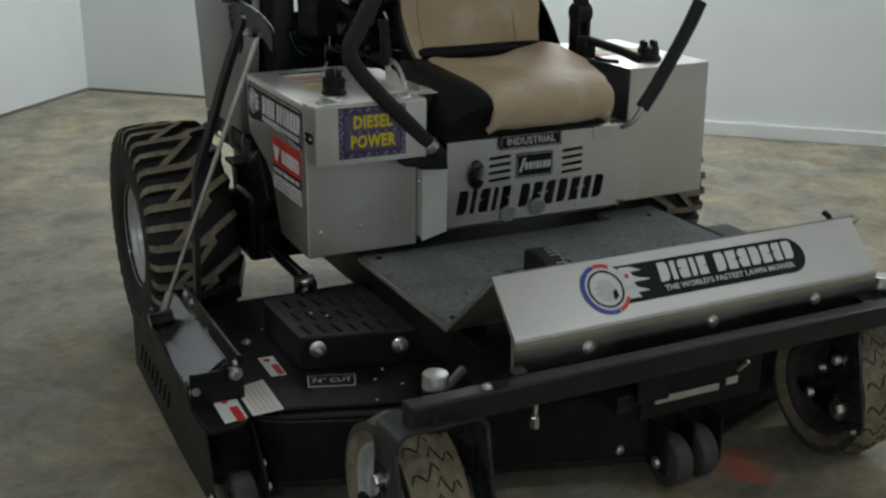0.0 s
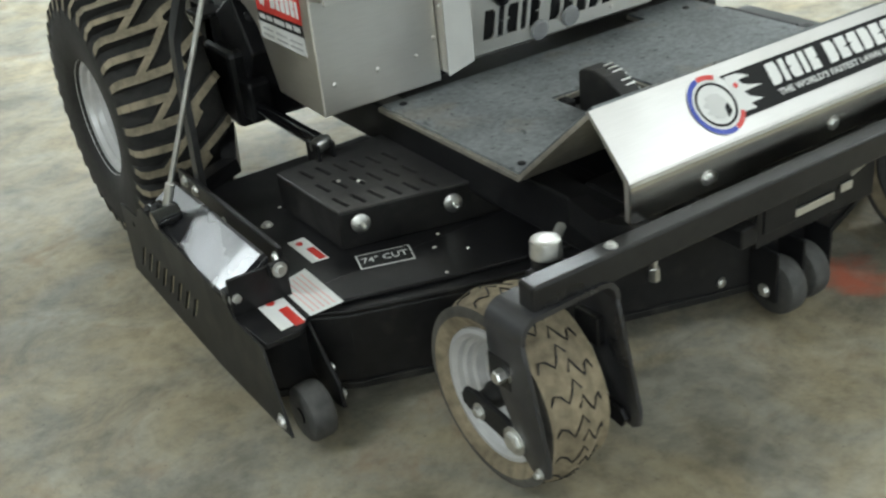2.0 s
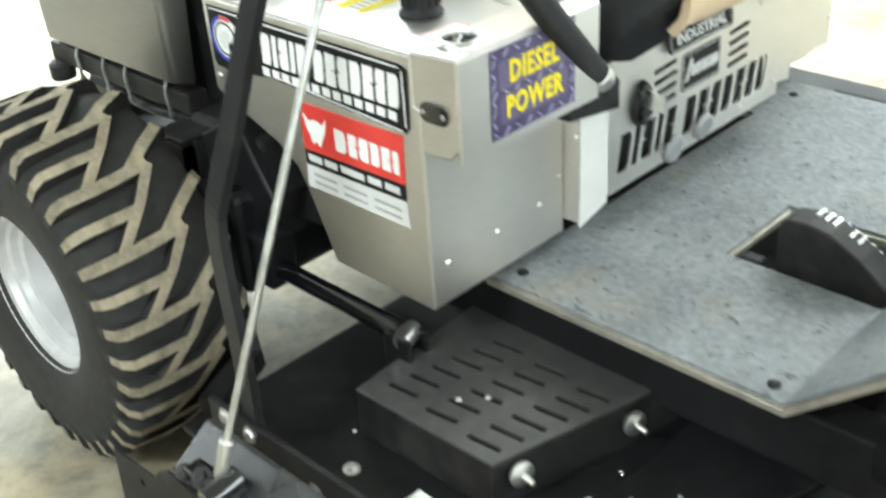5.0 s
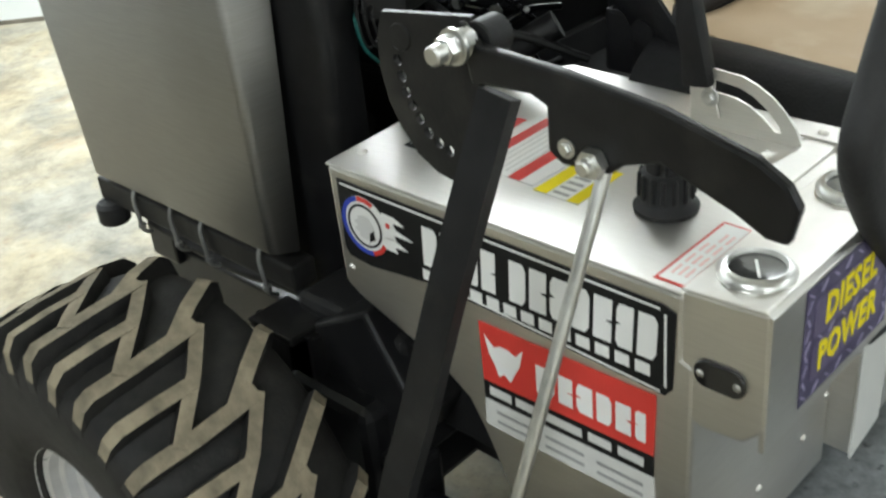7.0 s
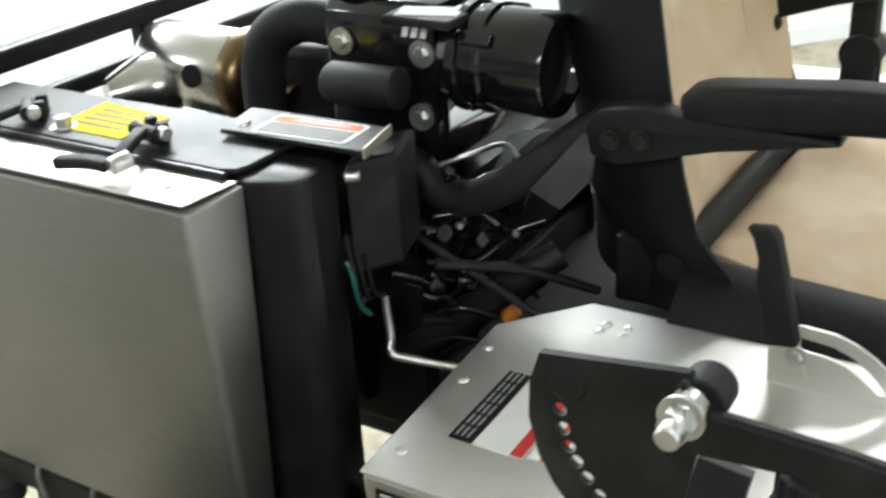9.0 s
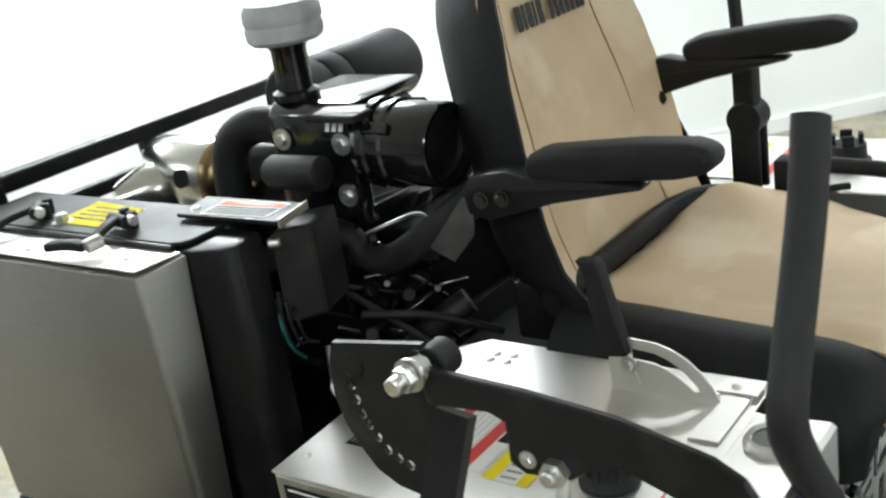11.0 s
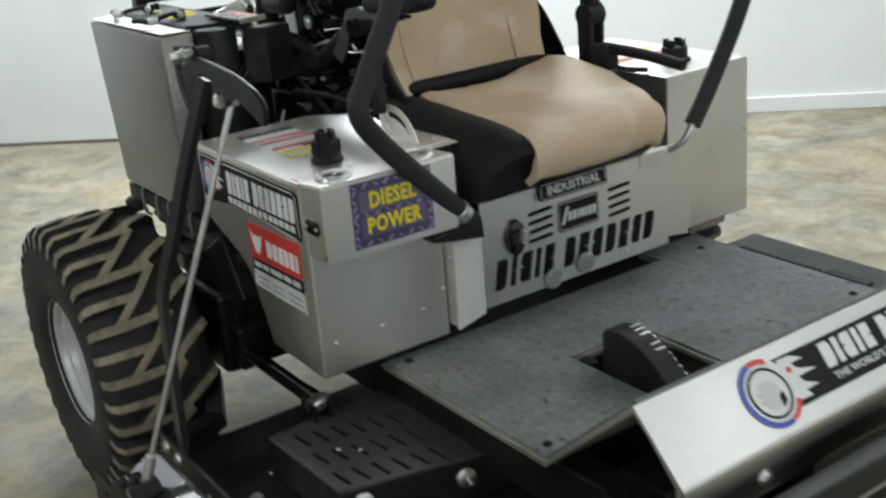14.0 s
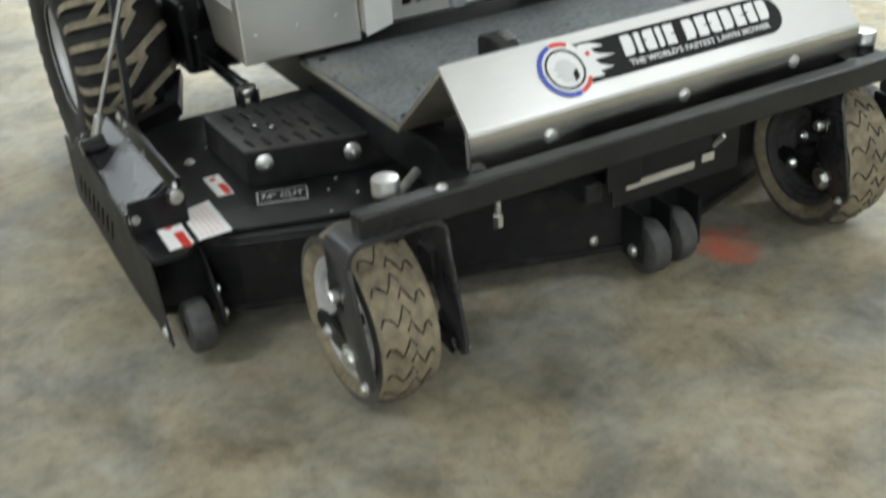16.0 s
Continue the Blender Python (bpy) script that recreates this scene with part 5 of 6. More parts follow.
        part("lug_nut", bolt(wm @ Vector((0.060 * math.cos(a), 0.060 * math.sin(a), s * 0.005)), wm.to_3x3() @ Vector((0, 0, s)), 0.012, 0.014), CHROME, tyre)
    part("wheel_motor", rod((x + (0.05 if flip < 0 else -0.05), 0.672, 0.336), (x + (0.27 if flip < 0 else -0.27), 0.672, 0.336), 0.095, 28, 0.012), BLACK, M, smooth=40)


rear_wheel(-0.684, -1)
rear_wheel(0.934, 1)

# -- chassis
part("frame_rail", box(-0.325, -0.265, -0.70, 1.20, 0.285, 0.385, 0.005), BLACK, M)
part("frame_rail", box(0.50, 0.56, -0.70, 1.20, 0.285, 0.385, 0.005), BLACK, M)
part("cross_member", box(-0.262, 0.498, -0.10, 0.20, 0.30, 0.385, 0.005), BLACK, M)
part("cross_member", box(-0.262, 0.498, -0.66, -0.56, 0.30, 0.385, 0.005), BLACK, M)
part("rear_cross_member", box(-0.34, 0.60, 1.12, 1.20, 0.36, 0.50, 0.006), BLACK, M)
part("pump_housing", join(box(-0.46, -0.255, 0.42, 0.62, 0.36, 0.56, 0.012), box(-0.40, -0.26, 0.26, 0.44, 0.39, 0.52, 0.01)), DULL, M)
part("axle_housing", join(box(-0.515, -0.30, 0.44, 0.60, 0.275, 0.47, 0.015), box(-0.50, -0.44, 0.385, 0.45, 0.30, 0.40, 0.008)), BLACK, M)
part("under_seat_box", box(-0.145, 0.465, 0.03, 0.60, 0.46, 0.690, 0.008), DULL, M)
part("seat_plate", prism("x", [(-0.03, 0.690), (0.42, 0.690), (0.42, 0.712), (-0.03, 0.705)], -0.10, 0.40, 0.003), BLACK, M)
part("support_plate", prism("x", [(0.55, 0.535), (0.66, 0.535), (0.62, 0.36), (0.56, 0.36)], -0.50, -0.49, 0.002), BLACK, M)
part("fender_bracket", join(box(-0.520, -0.450, 0.560, 0.650, 0.528, 0.540, 0.003), box(-0.50, -0.44, 0.55, 0.60, 0.42, 0.53, 0.003)), BLACK, M)
part("fender_edge", prism("x", [(0.46, 0.60), (0.60, 0.52), (0.60, 0.40), (0.42, 0.40), (0.38, 0.47)], -0.478, -0.300, 0.006), BLACK, M)
strut = part("lift_strut", join(rod((-0.475, 0.42, 0.335), (-0.475, 0.12, 0.335), 0.017, 18), rod((-0.475, 0.13, 0.335), (-0.475, 0.085, 0.335), 0.019, 18)), GLOSS, M, "glossy black strut", 40)
part("strut_joint", lathe([(0, -0.022), (0.014, -0.022), (0.017, -0.008), (0.017, 0.008), (0.014, 0.022), (0, 0.022)], 20, Matrix.Translation((-0.480, 0.075, 0.338)) @ pose(0, 0, 0, 0, 90, 20)), CHROME, strut, smooth=40)
part("strut_bracket", join(box(-0.503, -0.494, 0.050, 0.105, 0.2225, 0.345, 0.003), box(-0.466, -0.457, 0.050, 0.105, 0.2225, 0.345, 0.003)), BLACK, M)
part("deck_arm", sweep([(-0.56, 0.42, 0.30), (-0.60, 0.33, 0.245), (-0.72, 0.28, 0.235)], rect(-0.02, 0.02, -0.02, 0.02)), BLACK, M)

# -- deck lift: upright, sector and hand lever
part("lift_upright", sweep(smooth_line([(-0.757, 0.10, 0.315), (-0.747, 0.118, 0.44), (-0.731, 0.150, 0.60), (-0.716, 0.152, 0.66), (-0.690, 0.140, 0.74), (-0.655, 0.123, 0.86), (-0.604, 0.100, 1.014)], 4), rect(-0.016, 0.016, -0.007, 0.007), (1, 0, 0.2)), BLACK, M, "flat black lift upright")
pv = (0.121, 1.052)
arc = [(0.222, 1.058), (0.2295, 1.035), (0.2305, 1.008), (0.224, 0.980), (0.2135, 0.960), (0.196, 0.938), (0.174, 0.926), (0.150, 0.922)]


def toward(p, s):
    return (pv[0] + (p[0] - pv[0]) * s, pv[1] + (p[1] - pv[1]) * s)


hole_arc = []
for p, q in zip(arc, arc[1:]):
    hole_arc += [along(p, q, s / 8) for s in range(8)]
sector_holes = []
for k in range(10, len(hole_arc) - 2, 5):
    hy, hz = toward(hole_arc[k], 0.80)
    sector_holes.append(rod((-0.62, hy, hz), (-0.58, hy, hz), 0.0052, 14, 0))
sector = part("height_sector", cut(prism("x", arc + [(0.130, 0.945), (0.114, 1.045), (0.125, 1.070)], -0.604, -0.598, 0.0), sector_holes), DUSTY, M, "black height sector plate with a row of holes")
part("sector_spot", lathe([(0, 0), (0.012, 0), (0.011, 0.0015), (0, 0.002)], 20, axis_to((-0.604, 0.202, 1.040), (-0.7, 0.202, 1.040))), DULL, sector)
arm_poly = [(0.128, 1.070), (0.107, 1.054), (0.03, 1.050), (-0.049, 1.041), (-0.120, 1.023), (-0.143, 1.010), (-0.152, 0.996), (-0.146, 0.968), (-0.130, 0.968), (-0.106, 0.980), (-0.05, 1.000), (-0.020, 0.990), (-0.008, 0.980), (0.033, 0.977), (0.046, 0.985), (0.046, 1.020), (0.060, 1.026), (0.118, 1.022)]
hand = part("lift_lever", prism("x", arm_poly, -0.616, -0.606, 0.003), BLACK, M, "flat black lift lever plate")
piv_o = part("pivot_bolt", join(rod((-0.606, 0.121, 1.055), (-0.652, 0.121, 1.055), 0.008, 20), lathe([(0, 0), (0.0108, 0), (0.0108, 0.010), (0, 0.010)], 6, axis_to((-0.630, 0.121, 1.055), (-0.7, 0.121, 1.055))), lathe([(0, 0), (0.0145, 0), (0.0145, 0.003), (0, 0.003)], 24, axis_to((-0.626, 0.121, 1.055), (-0.7, 0.121, 1.055)))), CHROME, M, "large zinc pivot bolt with nut", 40)
for k in range(7):
    part("thread", lathe([(0.009, -0.0012), (0.0112, 0), (0.009, 0.0012)], 18, axis_to((-0.612 - 0.003 * k, 0.121, 1.055), (-0.7, 0.121, 1.055))), CHROME, piv_o)
part("pivot_boss", rod((-0.58, 0.118, 1.052), (-0.606, 0.118, 1.052), 0.016, 24), DULL, M, smooth=40)
bolts(hand, [(-0.616, 0.028, 0.992)], (-1, 0, 0), 0.005, 0.005)
part("rod_pin", join(rod((-0.588, 0.002, 0.989), (-0.634, 0.002, 0.989), 0.0065, 18), lathe([(0, 0), (0.0115, 0), (0.0115, 0.009), (0, 0.009)], 6, axis_to((-0.617, 0.002, 0.989), (-0.7, 0.002, 0.989)))), CHROME, M, smooth=30)
lrod = part("lift_rod", rod((-0.598, 0.002, 0.992), (-0.850, 0.050, 0.335), 0.0055, 16), CHROME, M, "bare zinc lift rod", 40)
part("rod_eye", rod((-0.590, 0.002, 0.990), (-0.604, 0.002, 0.990), 0.0125, 20), CHROME, lrod, smooth=40)
part("rod_end", rod((-0.835, 0.047, 0.375), (-0.853, 0.051, 0.322), 0.010, 16), CHROME, lrod, smooth=40)


# -- drive levers
def drive_lever(points, name, label):
    line = smooth_line(points, 5)
    n = len(line)
    return part(name, sweep(line, round_rect(0.038, 0.030, 0.013), (0.2, 1, 0.1), None), FOAM, M, label, 40)


drive_lever([(-0.300, -0.095, 1.176), (-0.335, -0.100, 1.105), (-0.395, -0.103, 1.000), (-0.418, -0.104, 0.945), (-0.375, -0.098, 0.880), (-0.260, -0.080, 0.765), (-0.168, -0.066, 0.675)], "drive_lever", "bent black drive lever with foam grip")
part("lever_foot", prism("y", [(-0.205, 0.700), (-0.150, 0.680), (-0.146, 0.636), (-0.212, 0.646), (-0.268, 0.655), (-0.270, 0.668), (-0.226, 0.672)], -0.074, -0.030, 0.004), BLACK, M, "black lever foot with a flange")
part("lever_clamp", lathe([(0.0195, -0.012), (0.0215, -0.010), (0.0215, 0.010), (0.0195, 0.012)], 24, axis_to((-0.196, -0.070, 0.702), (-0.270, -0.0805, 0.776))), CHROME, M, "zinc clamp round the lever", 40)
drive_lever([(0.600, -0.080, 1.02), (0.555, -0.078, 0.930), (0.480, -0.072, 0.80), (0.440, -0.070, 0.742)], "drive_lever", "straight black foam-gripped drive lever")
part("lever_stub", tube([(0.452, -0.071, 0.765), (0.425, -0.065, 0.715), (0.405, -0.04, 0.690), (0.40, 0.0, 0.685)], 0.008), CHROME, M, "bare metal lever stub", 40)

# -- seat
SX = 0.122


def piecewise(pts, y):
    for (a, za), (b, zb) in zip(pts, pts[1:]):
        if y <= b:
            return za + (zb - za) * max(0, (y - a) / (b - a))
    return pts[-1][1]


def grid_mesh(fn, nu, nv):
    bm = bmesh.new()
    vs = [[bm.verts.new(fn(i / nu, j / nv)) for j in range(nv + 1)] for i in range(nu + 1)]
    for i in range(nu):
        for j in range(nv):
            bm.faces.new((vs[i][j], vs[i + 1][j], vs[i + 1][j + 1], vs[i][j + 1]))
    return bm


def thicken(bm, d):
    bmesh.ops.recalc_face_normals(bm, faces=bm.faces)
    bmesh.ops.solidify(bm, geom=bm.faces[:], thickness=d)
    return bm


# the tan panel's line from the front's underside, over the front roll, to the back
ROLL = [Vector(p) for p in ((0, -0.106, 0.730), (0, -0.122, 0.745), (0, -0.132, 0.775), (0, -0.130, 0.806), (0, -0.112, 0.827), (0, -0.07, 0.837), (0, 0.02, 0.840), (0, 0.12, 0.845), (0, 0.20, 0.850), (0, 0.250, 0.855), (0, 0.284, 0.857), (0, 0.306, 0.852))]
ROLL_LINE = smooth_line(ROLL, 5)


def tan_top(u, v):
    k = v * (len(ROLL_LINE) - 1)
    i = min(int(k), len(ROLL_LINE) - 2)
    p = ROLL_LINE[i].lerp(ROLL_LINE[i + 1], k - i)
    x = (u - 0.5) * 2
    w = 0.180 + 0.008 * math.sin(math.pi * v)
    if x < 0:
        w = 0.166 + 0.006 * max(0, v - 0.45) / 0.55 - 0.024 * max(0, (v - 0.7) / 0.3)
    far = max(0, x)
    flat = max(0, min(1, (v - 0.42) / 0.2))
    lift = flat * (0.020 * abs(x) ** 2.5 - 0.012 * (1 - x * x))
    edge = -0.014 * max(0, abs(x) - 0.86) / 0.14
    if x < 0:
        lift, edge = lift - flat * 0.016 * abs(x) ** 2.5, edge * 0.8
    curve = (0.034 if x > 0 else 0.012) * x * x * (1 - flat)
    wr = 0.0012 * math.sin(9 * x + 5 * v) * math.sin(17 * v + 2 * x)
    wr += 0.016 * max(0, 1 - ((x - 0.95) / 0.6) ** 2) * max(0, 1 - ((v - 0.82) / 0.24) ** 2)
    wr += 0.0016 * math.sin(23 * x + 11 * v + 3 * math.sin(5 * v)) * max(0, math.sin(7 * v + 2 * x))
    return Vector((SX + x * w + (0.02 + 0.036 * flat) * far * far, p.y + curve - 0.050 * far ** 3 * max(0, (v - 0.75) / 0.25), p.z + lift + wr + edge))


part("seat_cushion", thicken(grid_mesh(tan_top, 24, 50), 0.016), TAN, M, "tan vinyl seat cushion with soft creases", 60)


def seat_body(u, v):
    """The black bolstered body under the tan panel: u round the section, v from front to back."""
    y = -0.122 + 0.426 * v
    zt = piecewise([(-0.130, 0.798), (-0.09, 0.815), (0.02, 0.826), (0.12, 0.831), (0.20, 0.836), (0.30, 0.838)], y)
    a = math.pi * u
    x = -math.cos(a)
    up = max(0.0, math.sin(a)) ** 0.42
    half = 0.292 if x < 0 else 0.240
    front = min(1, v / 0.14) ** 0.5
    zb = 0.712
    x2 = (abs(x) ** 0.85) * (1 if x > 0 else -1)
    crown = zt - 0.052 * max(0, abs(x2) - 0.55) / 0.45
    if x < 0:
        bulge = max(0, 1 - ((x2 + 0.74) / 0.26) ** 2)
        crown = zt + 0.036 * bulge * min(1, 0.45 + v * 3)
    return Vector((SX + x2 * half * (0.90 + 0.10 * front), y + (0.034 * abs(x2) ** 3 if x < 0 else 0.014 + 0.060 * x2 * x2) * (1 - v), zb + (crown - zb) * up * (0.86 + 0.14 * front)))


shell = grid_mesh(seat_body, 40, 28)
for end in (0, 28):
    ring = [v for k, v in enumerate(shell.verts) if k % 29 == end]
    shell.faces.new(ring)
part("seat_base", shell, VINYL, M, "black vinyl seat bolster", 60)


def back_half(z):
    return piecewise([(0.84, 0.185), (0.90, 0.203), (0.97, 0.218), (1.05, 0.216), (1.15, 0.197), (1.25, 0.162), (1.32, 0.128), (1.365, 0.096), (1.385, 0.05)], z)


def back_y(z):
    return 0.352 + (z - 0.88) * 0.17


def tan_back(u, v):
    z = 0.852 + 0.527 * v
    x = (u - 0.5) * 2
    w = back_half(z)
    wing = 0.060 * abs(x) ** 2.6 * (1 - 0.45 * v)
    roll = 0.034 * max(0, (v - 0.86) / 0.14) ** 2 - 0.024 * max(0, (0.14 - v) / 0.14) * (1 - max(0, -x) ** 2)
    wr = 0.0018 * math.sin(19 * x + 7 * v) * math.sin(13 * v)
    return Vector((SX + x * w - 0.021 * v ** 1.6, back_y(z) - wing + roll + wr - 0.012 * math.sin(math.pi * min(1, v * 1.6)) * (1 - x * x), z))


part("seat_backrest", thicken(grid_mesh(tan_back, 20, 30), 0.02), TAN, M, "tan vinyl backrest with stitched blocks", 60)


def back_shell(u, v):
    """The black shell behind the panel: u round its back from side to side, v upward."""
    z = 0.79 + 0.602 * v
    low = max(0, 1 - v / 0.35)
    a = math.pi * u
    x, d = -math.cos(a), math.sin(a)
    w = back_half(max(0.84, min(z, 1.385))) + 0.014 + (0.125 if x > 0 else 0.020) * low
    top = max(0, (v - 0.70) / 0.30)
    wing = 0.060 * abs(x) ** 2.2 * (1 - 0.45 * v)
    if x < 0:
        wing += abs(x) ** 2.2 * (0.026 + 0.030 * max(0, min(1.2, (0.90 - z) / 0.05)))
    return Vector((SX + x * w * (1 - 0.30 * top * top) - 0.021 * v ** 1.6, back_y(max(z, 0.86)) + 0.012 - wing + 0.125 * d ** 0.8 * (1 - 0.6 * top) + 0.02 * top, z - 0.02 * top * (1 - d)))


part("backrest_shell", thicken(grid_mesh(back_shell, 30, 26), 0.006), VINYL, M, "black vinyl backrest shell", 70)
part("seat_gap_web", prism("x", [(0.300, 0.78), (0.40, 0.78), (0.40, 0.866), (0.345, 0.864), (0.320, 0.850), (0.306, 0.825)], -0.060, 0.330, 0.006), VINYL, M)
part("seat_crease", tube([(-0.092, 0.320, 0.855), (-0.07, 0.317, 0.858), (-0.04, 0.315, 0.860), (0.12, 0.312, 0.861), (0.25, 0.304, 0.864), (0.318, 0.272, 0.866), (0.350, 0.240, 0.856)], 0.0175, 14), VINYL, M, "black seam between cushion and backrest", 60)
for su in (0.10, 0.86):
    part("seam_piping", tube([tan_back(su + 0.05 * math.sin(3.0 * v) * (1 if su < 0.5 else -1), v) + Vector((0, -0.0005, 0)) for v in (0.03, 0.2, 0.4, 0.6, 0.78, 0.9)], 0.0012, 8), SEAM, M, smooth=60)
for k, (w0, w1) in enumerate(((0, 5), (6, 13))):
    pieces("stitched_block", glyph_bars(-0.092 + 0.0145 * w0, -0.092 + 0.0145 * w1 - 0.004, -0.017, 0.017, [1, 0.5, 1, 0.5, 1] if k == 0 else [1] * 7, 0.004, 0.001, frame_of((SX, back_y(1.205) - 0.0115, 1.205), (1, 0, 0), (0, 0.17, 1)), 0.0), FOAM, M)


# -- arm rests
def arm_rest(x, out, label, lift=0.0):
    """x: at the hinge; out: how far it leans sideways to its tip."""
    body = [(0.300, 1.062), (0.294, 1.078), (0.27, 1.086), (0.22, 1.092), (0.15, 1.100), (0.08, 1.104), (0.056, 1.099), (0.048, 1.084), (0.060, 1.070), (0.10, 1.061), (0.16, 1.055), (0.22, 1.049), (0.29, 1.047)]
    lean = Matrix(((1, -out / 0.35, 0, out), (0, 1, 0, 0), (0, 0, 1, lift), (0, 0, 0, 1)))
    pad = part("arm_rest", moved(prism("x", body, x - 0.024, x + 0.024, 0.011, 3), lean), DULL, M, label, 50)
    part("arm_bracket", moved(prism("x", [(0.385, 1.046), (0.330, 1.056), (0.30, 1.051), (0.19, 1.051), (0.145, 1.052), (0.140, 1.046), (0.26, 1.020), (0.365, 0.988), (0.395, 0.994), (0.402, 1.025)], x - 0.018, x + 0.014, 0.004), lean), BLACK, M, smooth=40)
    for p in ((x - 0.022, 0.336, 1.022), (x - 0.018, 0.370, 1.016)):
        part("bolt", bolt(p, (-1, 0, 0), 0.0075, 0.004), GLOSS, pad)


arm_rest(-0.128, -0.026, "black padded arm rest")
arm_rest(0.338, 0.018, "black padded arm rest", 0.028)

# -- folding post and hand brake on the left tank
post = part("folding_post", moved(join(box(0.432, 0.444, 0.215, 0.262, 0.835, 0.97, 0.004), box(0.466, 0.478, 0.215, 0.262, 0.835, 0.97, 0.004), rod((0.430, 0.238, 0.955), (0.480, 0.238, 0.955), 0.028, 20), box(0.436, 0.474, 0.220, 0.257, 0.96, 1.06, 0.008), rod((0.455, 0.24, 1.04), (0.462, 0.25, 1.10), 0.009, 14)), Matrix.Translation((-0.022, 0.004, 0.006))), DULL, M, "black slotted folding post", 40)
part("post_stem", rod((0.438, 0.254, 1.096), (0.452, 0.264, 1.174), 0.0105, 14), DULL, post, smooth=40)
part("hand_brake", tube([(0.405, 0.165, 0.895), (0.413, 0.10, 0.892), (0.428, 0.02, 0.882), (0.440, -0.045, 0.870)], 0.0125), DULL, M, "black hand brake grip", 40)
part("brake_pivot", join(box(0.385, 0.425, 0.14, 0.19, 0.845, 0.905, 0.006), tube([(0.405, 0.16, 0.86), (0.44, 0.14, 0.842), (0.475, 0.10, 0.838)], 0.006)), DULL, M, smooth=40)

# -- right rear tank
tank_bm = bmesh.new()
corners = {}
for nm, p in {"ftl": (-0.465, 0.655, 1.011), "ftr": (-0.389, 0.648, 1.015), "fbl": (-0.462, 0.648, 0.606), "fbr": (-0.415, 0.648, 0.590), "btl": (-0.465, 1.128, 1.011), "btr": (-0.389, 1.128, 1.015), "bbl": (-0.447, 1.118, 0.590), "bbr": (-0.405, 1.118, 0.585)}.items():
    corners[nm] = tank_bm.verts.new(p)
for f in (("ftl", "ftr", "fbr", "fbl"), ("btl", "btr", "bbr", "bbl"), ("ftl", "fbl", "bbl", "btl"), ("ftr", "fbr", "bbr", "btr"), ("ftl", "ftr", "btr", "btl"), ("fbl", "fbr", "bbr", "bbl")):
    tank_bm.faces.new([corners[c] for c in f])
bmesh.ops.recalc_face_normals(tank_bm, faces=tank_bm.faces)
upright = [e for e in tank_bm.edges if {e.verts[0], e.verts[1]} == {corners["ftl"], corners["fbl"]}]
bmesh.ops.bevel(tank_bm, geom=upright, offset=0.012, segments=4, affect="EDGES", profile=0.5)
rtank = part("hydraulic_tank", bevel(tank_bm, 0.004), DULL_STEEL, M, "tall brushed steel hydraulic oil tank", 40)
part("tank_lip", prism("z", [(-0.460, 0.664), (-0.392, 0.655), (-0.392, 1.122), (-0.460, 1.122)], 1.0160, 1.0185, 0.001), STEEL, M)
part("cooler_case", prism("z", [(-0.388, 0.646), (-0.372, 0.606), (-0.358, 0.595), (-0.305, 0.600), (-0.305, 1.10), (-0.388, 1.10)], 0.50, 1.018, 0.006), BLACK, M, "black cooler case", 40)
shelf_poly = [(-0.388, 0.678), (-0.382, 0.664), (-0.368, 0.658), (-0.262, 0.655), (-0.262, 1.13), (-0.385, 1.13)]
part("cooler_lid", prism("z", shelf_poly, 1.020, 1.026, 0.002), DUSTY, M, "flat black lid")
CF = frame_of((0, 0, 1.0263), (1, 0, 0), (0, 1, 0))
yel = part("yellow_label", slab([(-0.366, 0.838), (-0.294, 0.833), (-0.281, 0.948), (-0.365, 0.942)], 0.0008, CF), YELLOW, M, "yellow caution label")
pieces("print_bar", [slab(rect(-0.304 - 0.014 * k, -0.300 - 0.014 * k, 0.856, 0.930), 0.0003, CF, 0.0008) for k in range(4)], INK, yel)
part("cover_flap", prism("z", [(-0.318, 0.738), (-0.314, 0.558), (-0.245, 0.572), (-0.249, 0.752)], 1.030, 1.036, 0.0015), DUSTY, M, "small black hinged plate")
OF = frame_of((-0.2825, 0.645, 1.0363), (0.06, -1, 0), (1, 0.10, 0))
olab = part("orange_label", slab(round_rect(0.116, 0.054, 0.006), 0.0006, OF), WHITE, M, "white label with orange heading")
part("orange_bar", slab(rect(-0.053, 0.053, 0.008, 0.0225), 0.0004, OF, 0.0006), ORANGE, olab)
part("heading_bar", slab(rect(-0.026, 0.040, 0.0125, 0.0175), 0.0003, OF, 0.0010), RED, olab)
pieces("print_bar", [slab(rect(-0.052, 0.052, -0.0225 + 0.0072 * k, -0.0185 + 0.0072 * k), 0.0004, OF, 0.0006) for k in range(4)], INK, olab)
rivets(olab, [(-0.297, 0.722, 1.036)], (0, 0, 1), 0.007, "stud")
part("plate_edge", sweep([(-0.314, 0.5570, 1.034), (-0.245, 0.5710, 1.034)], rect(-0.0015, 0.0015, -0.006, 0.005)), EDGE, M, "bare metal plate edge")
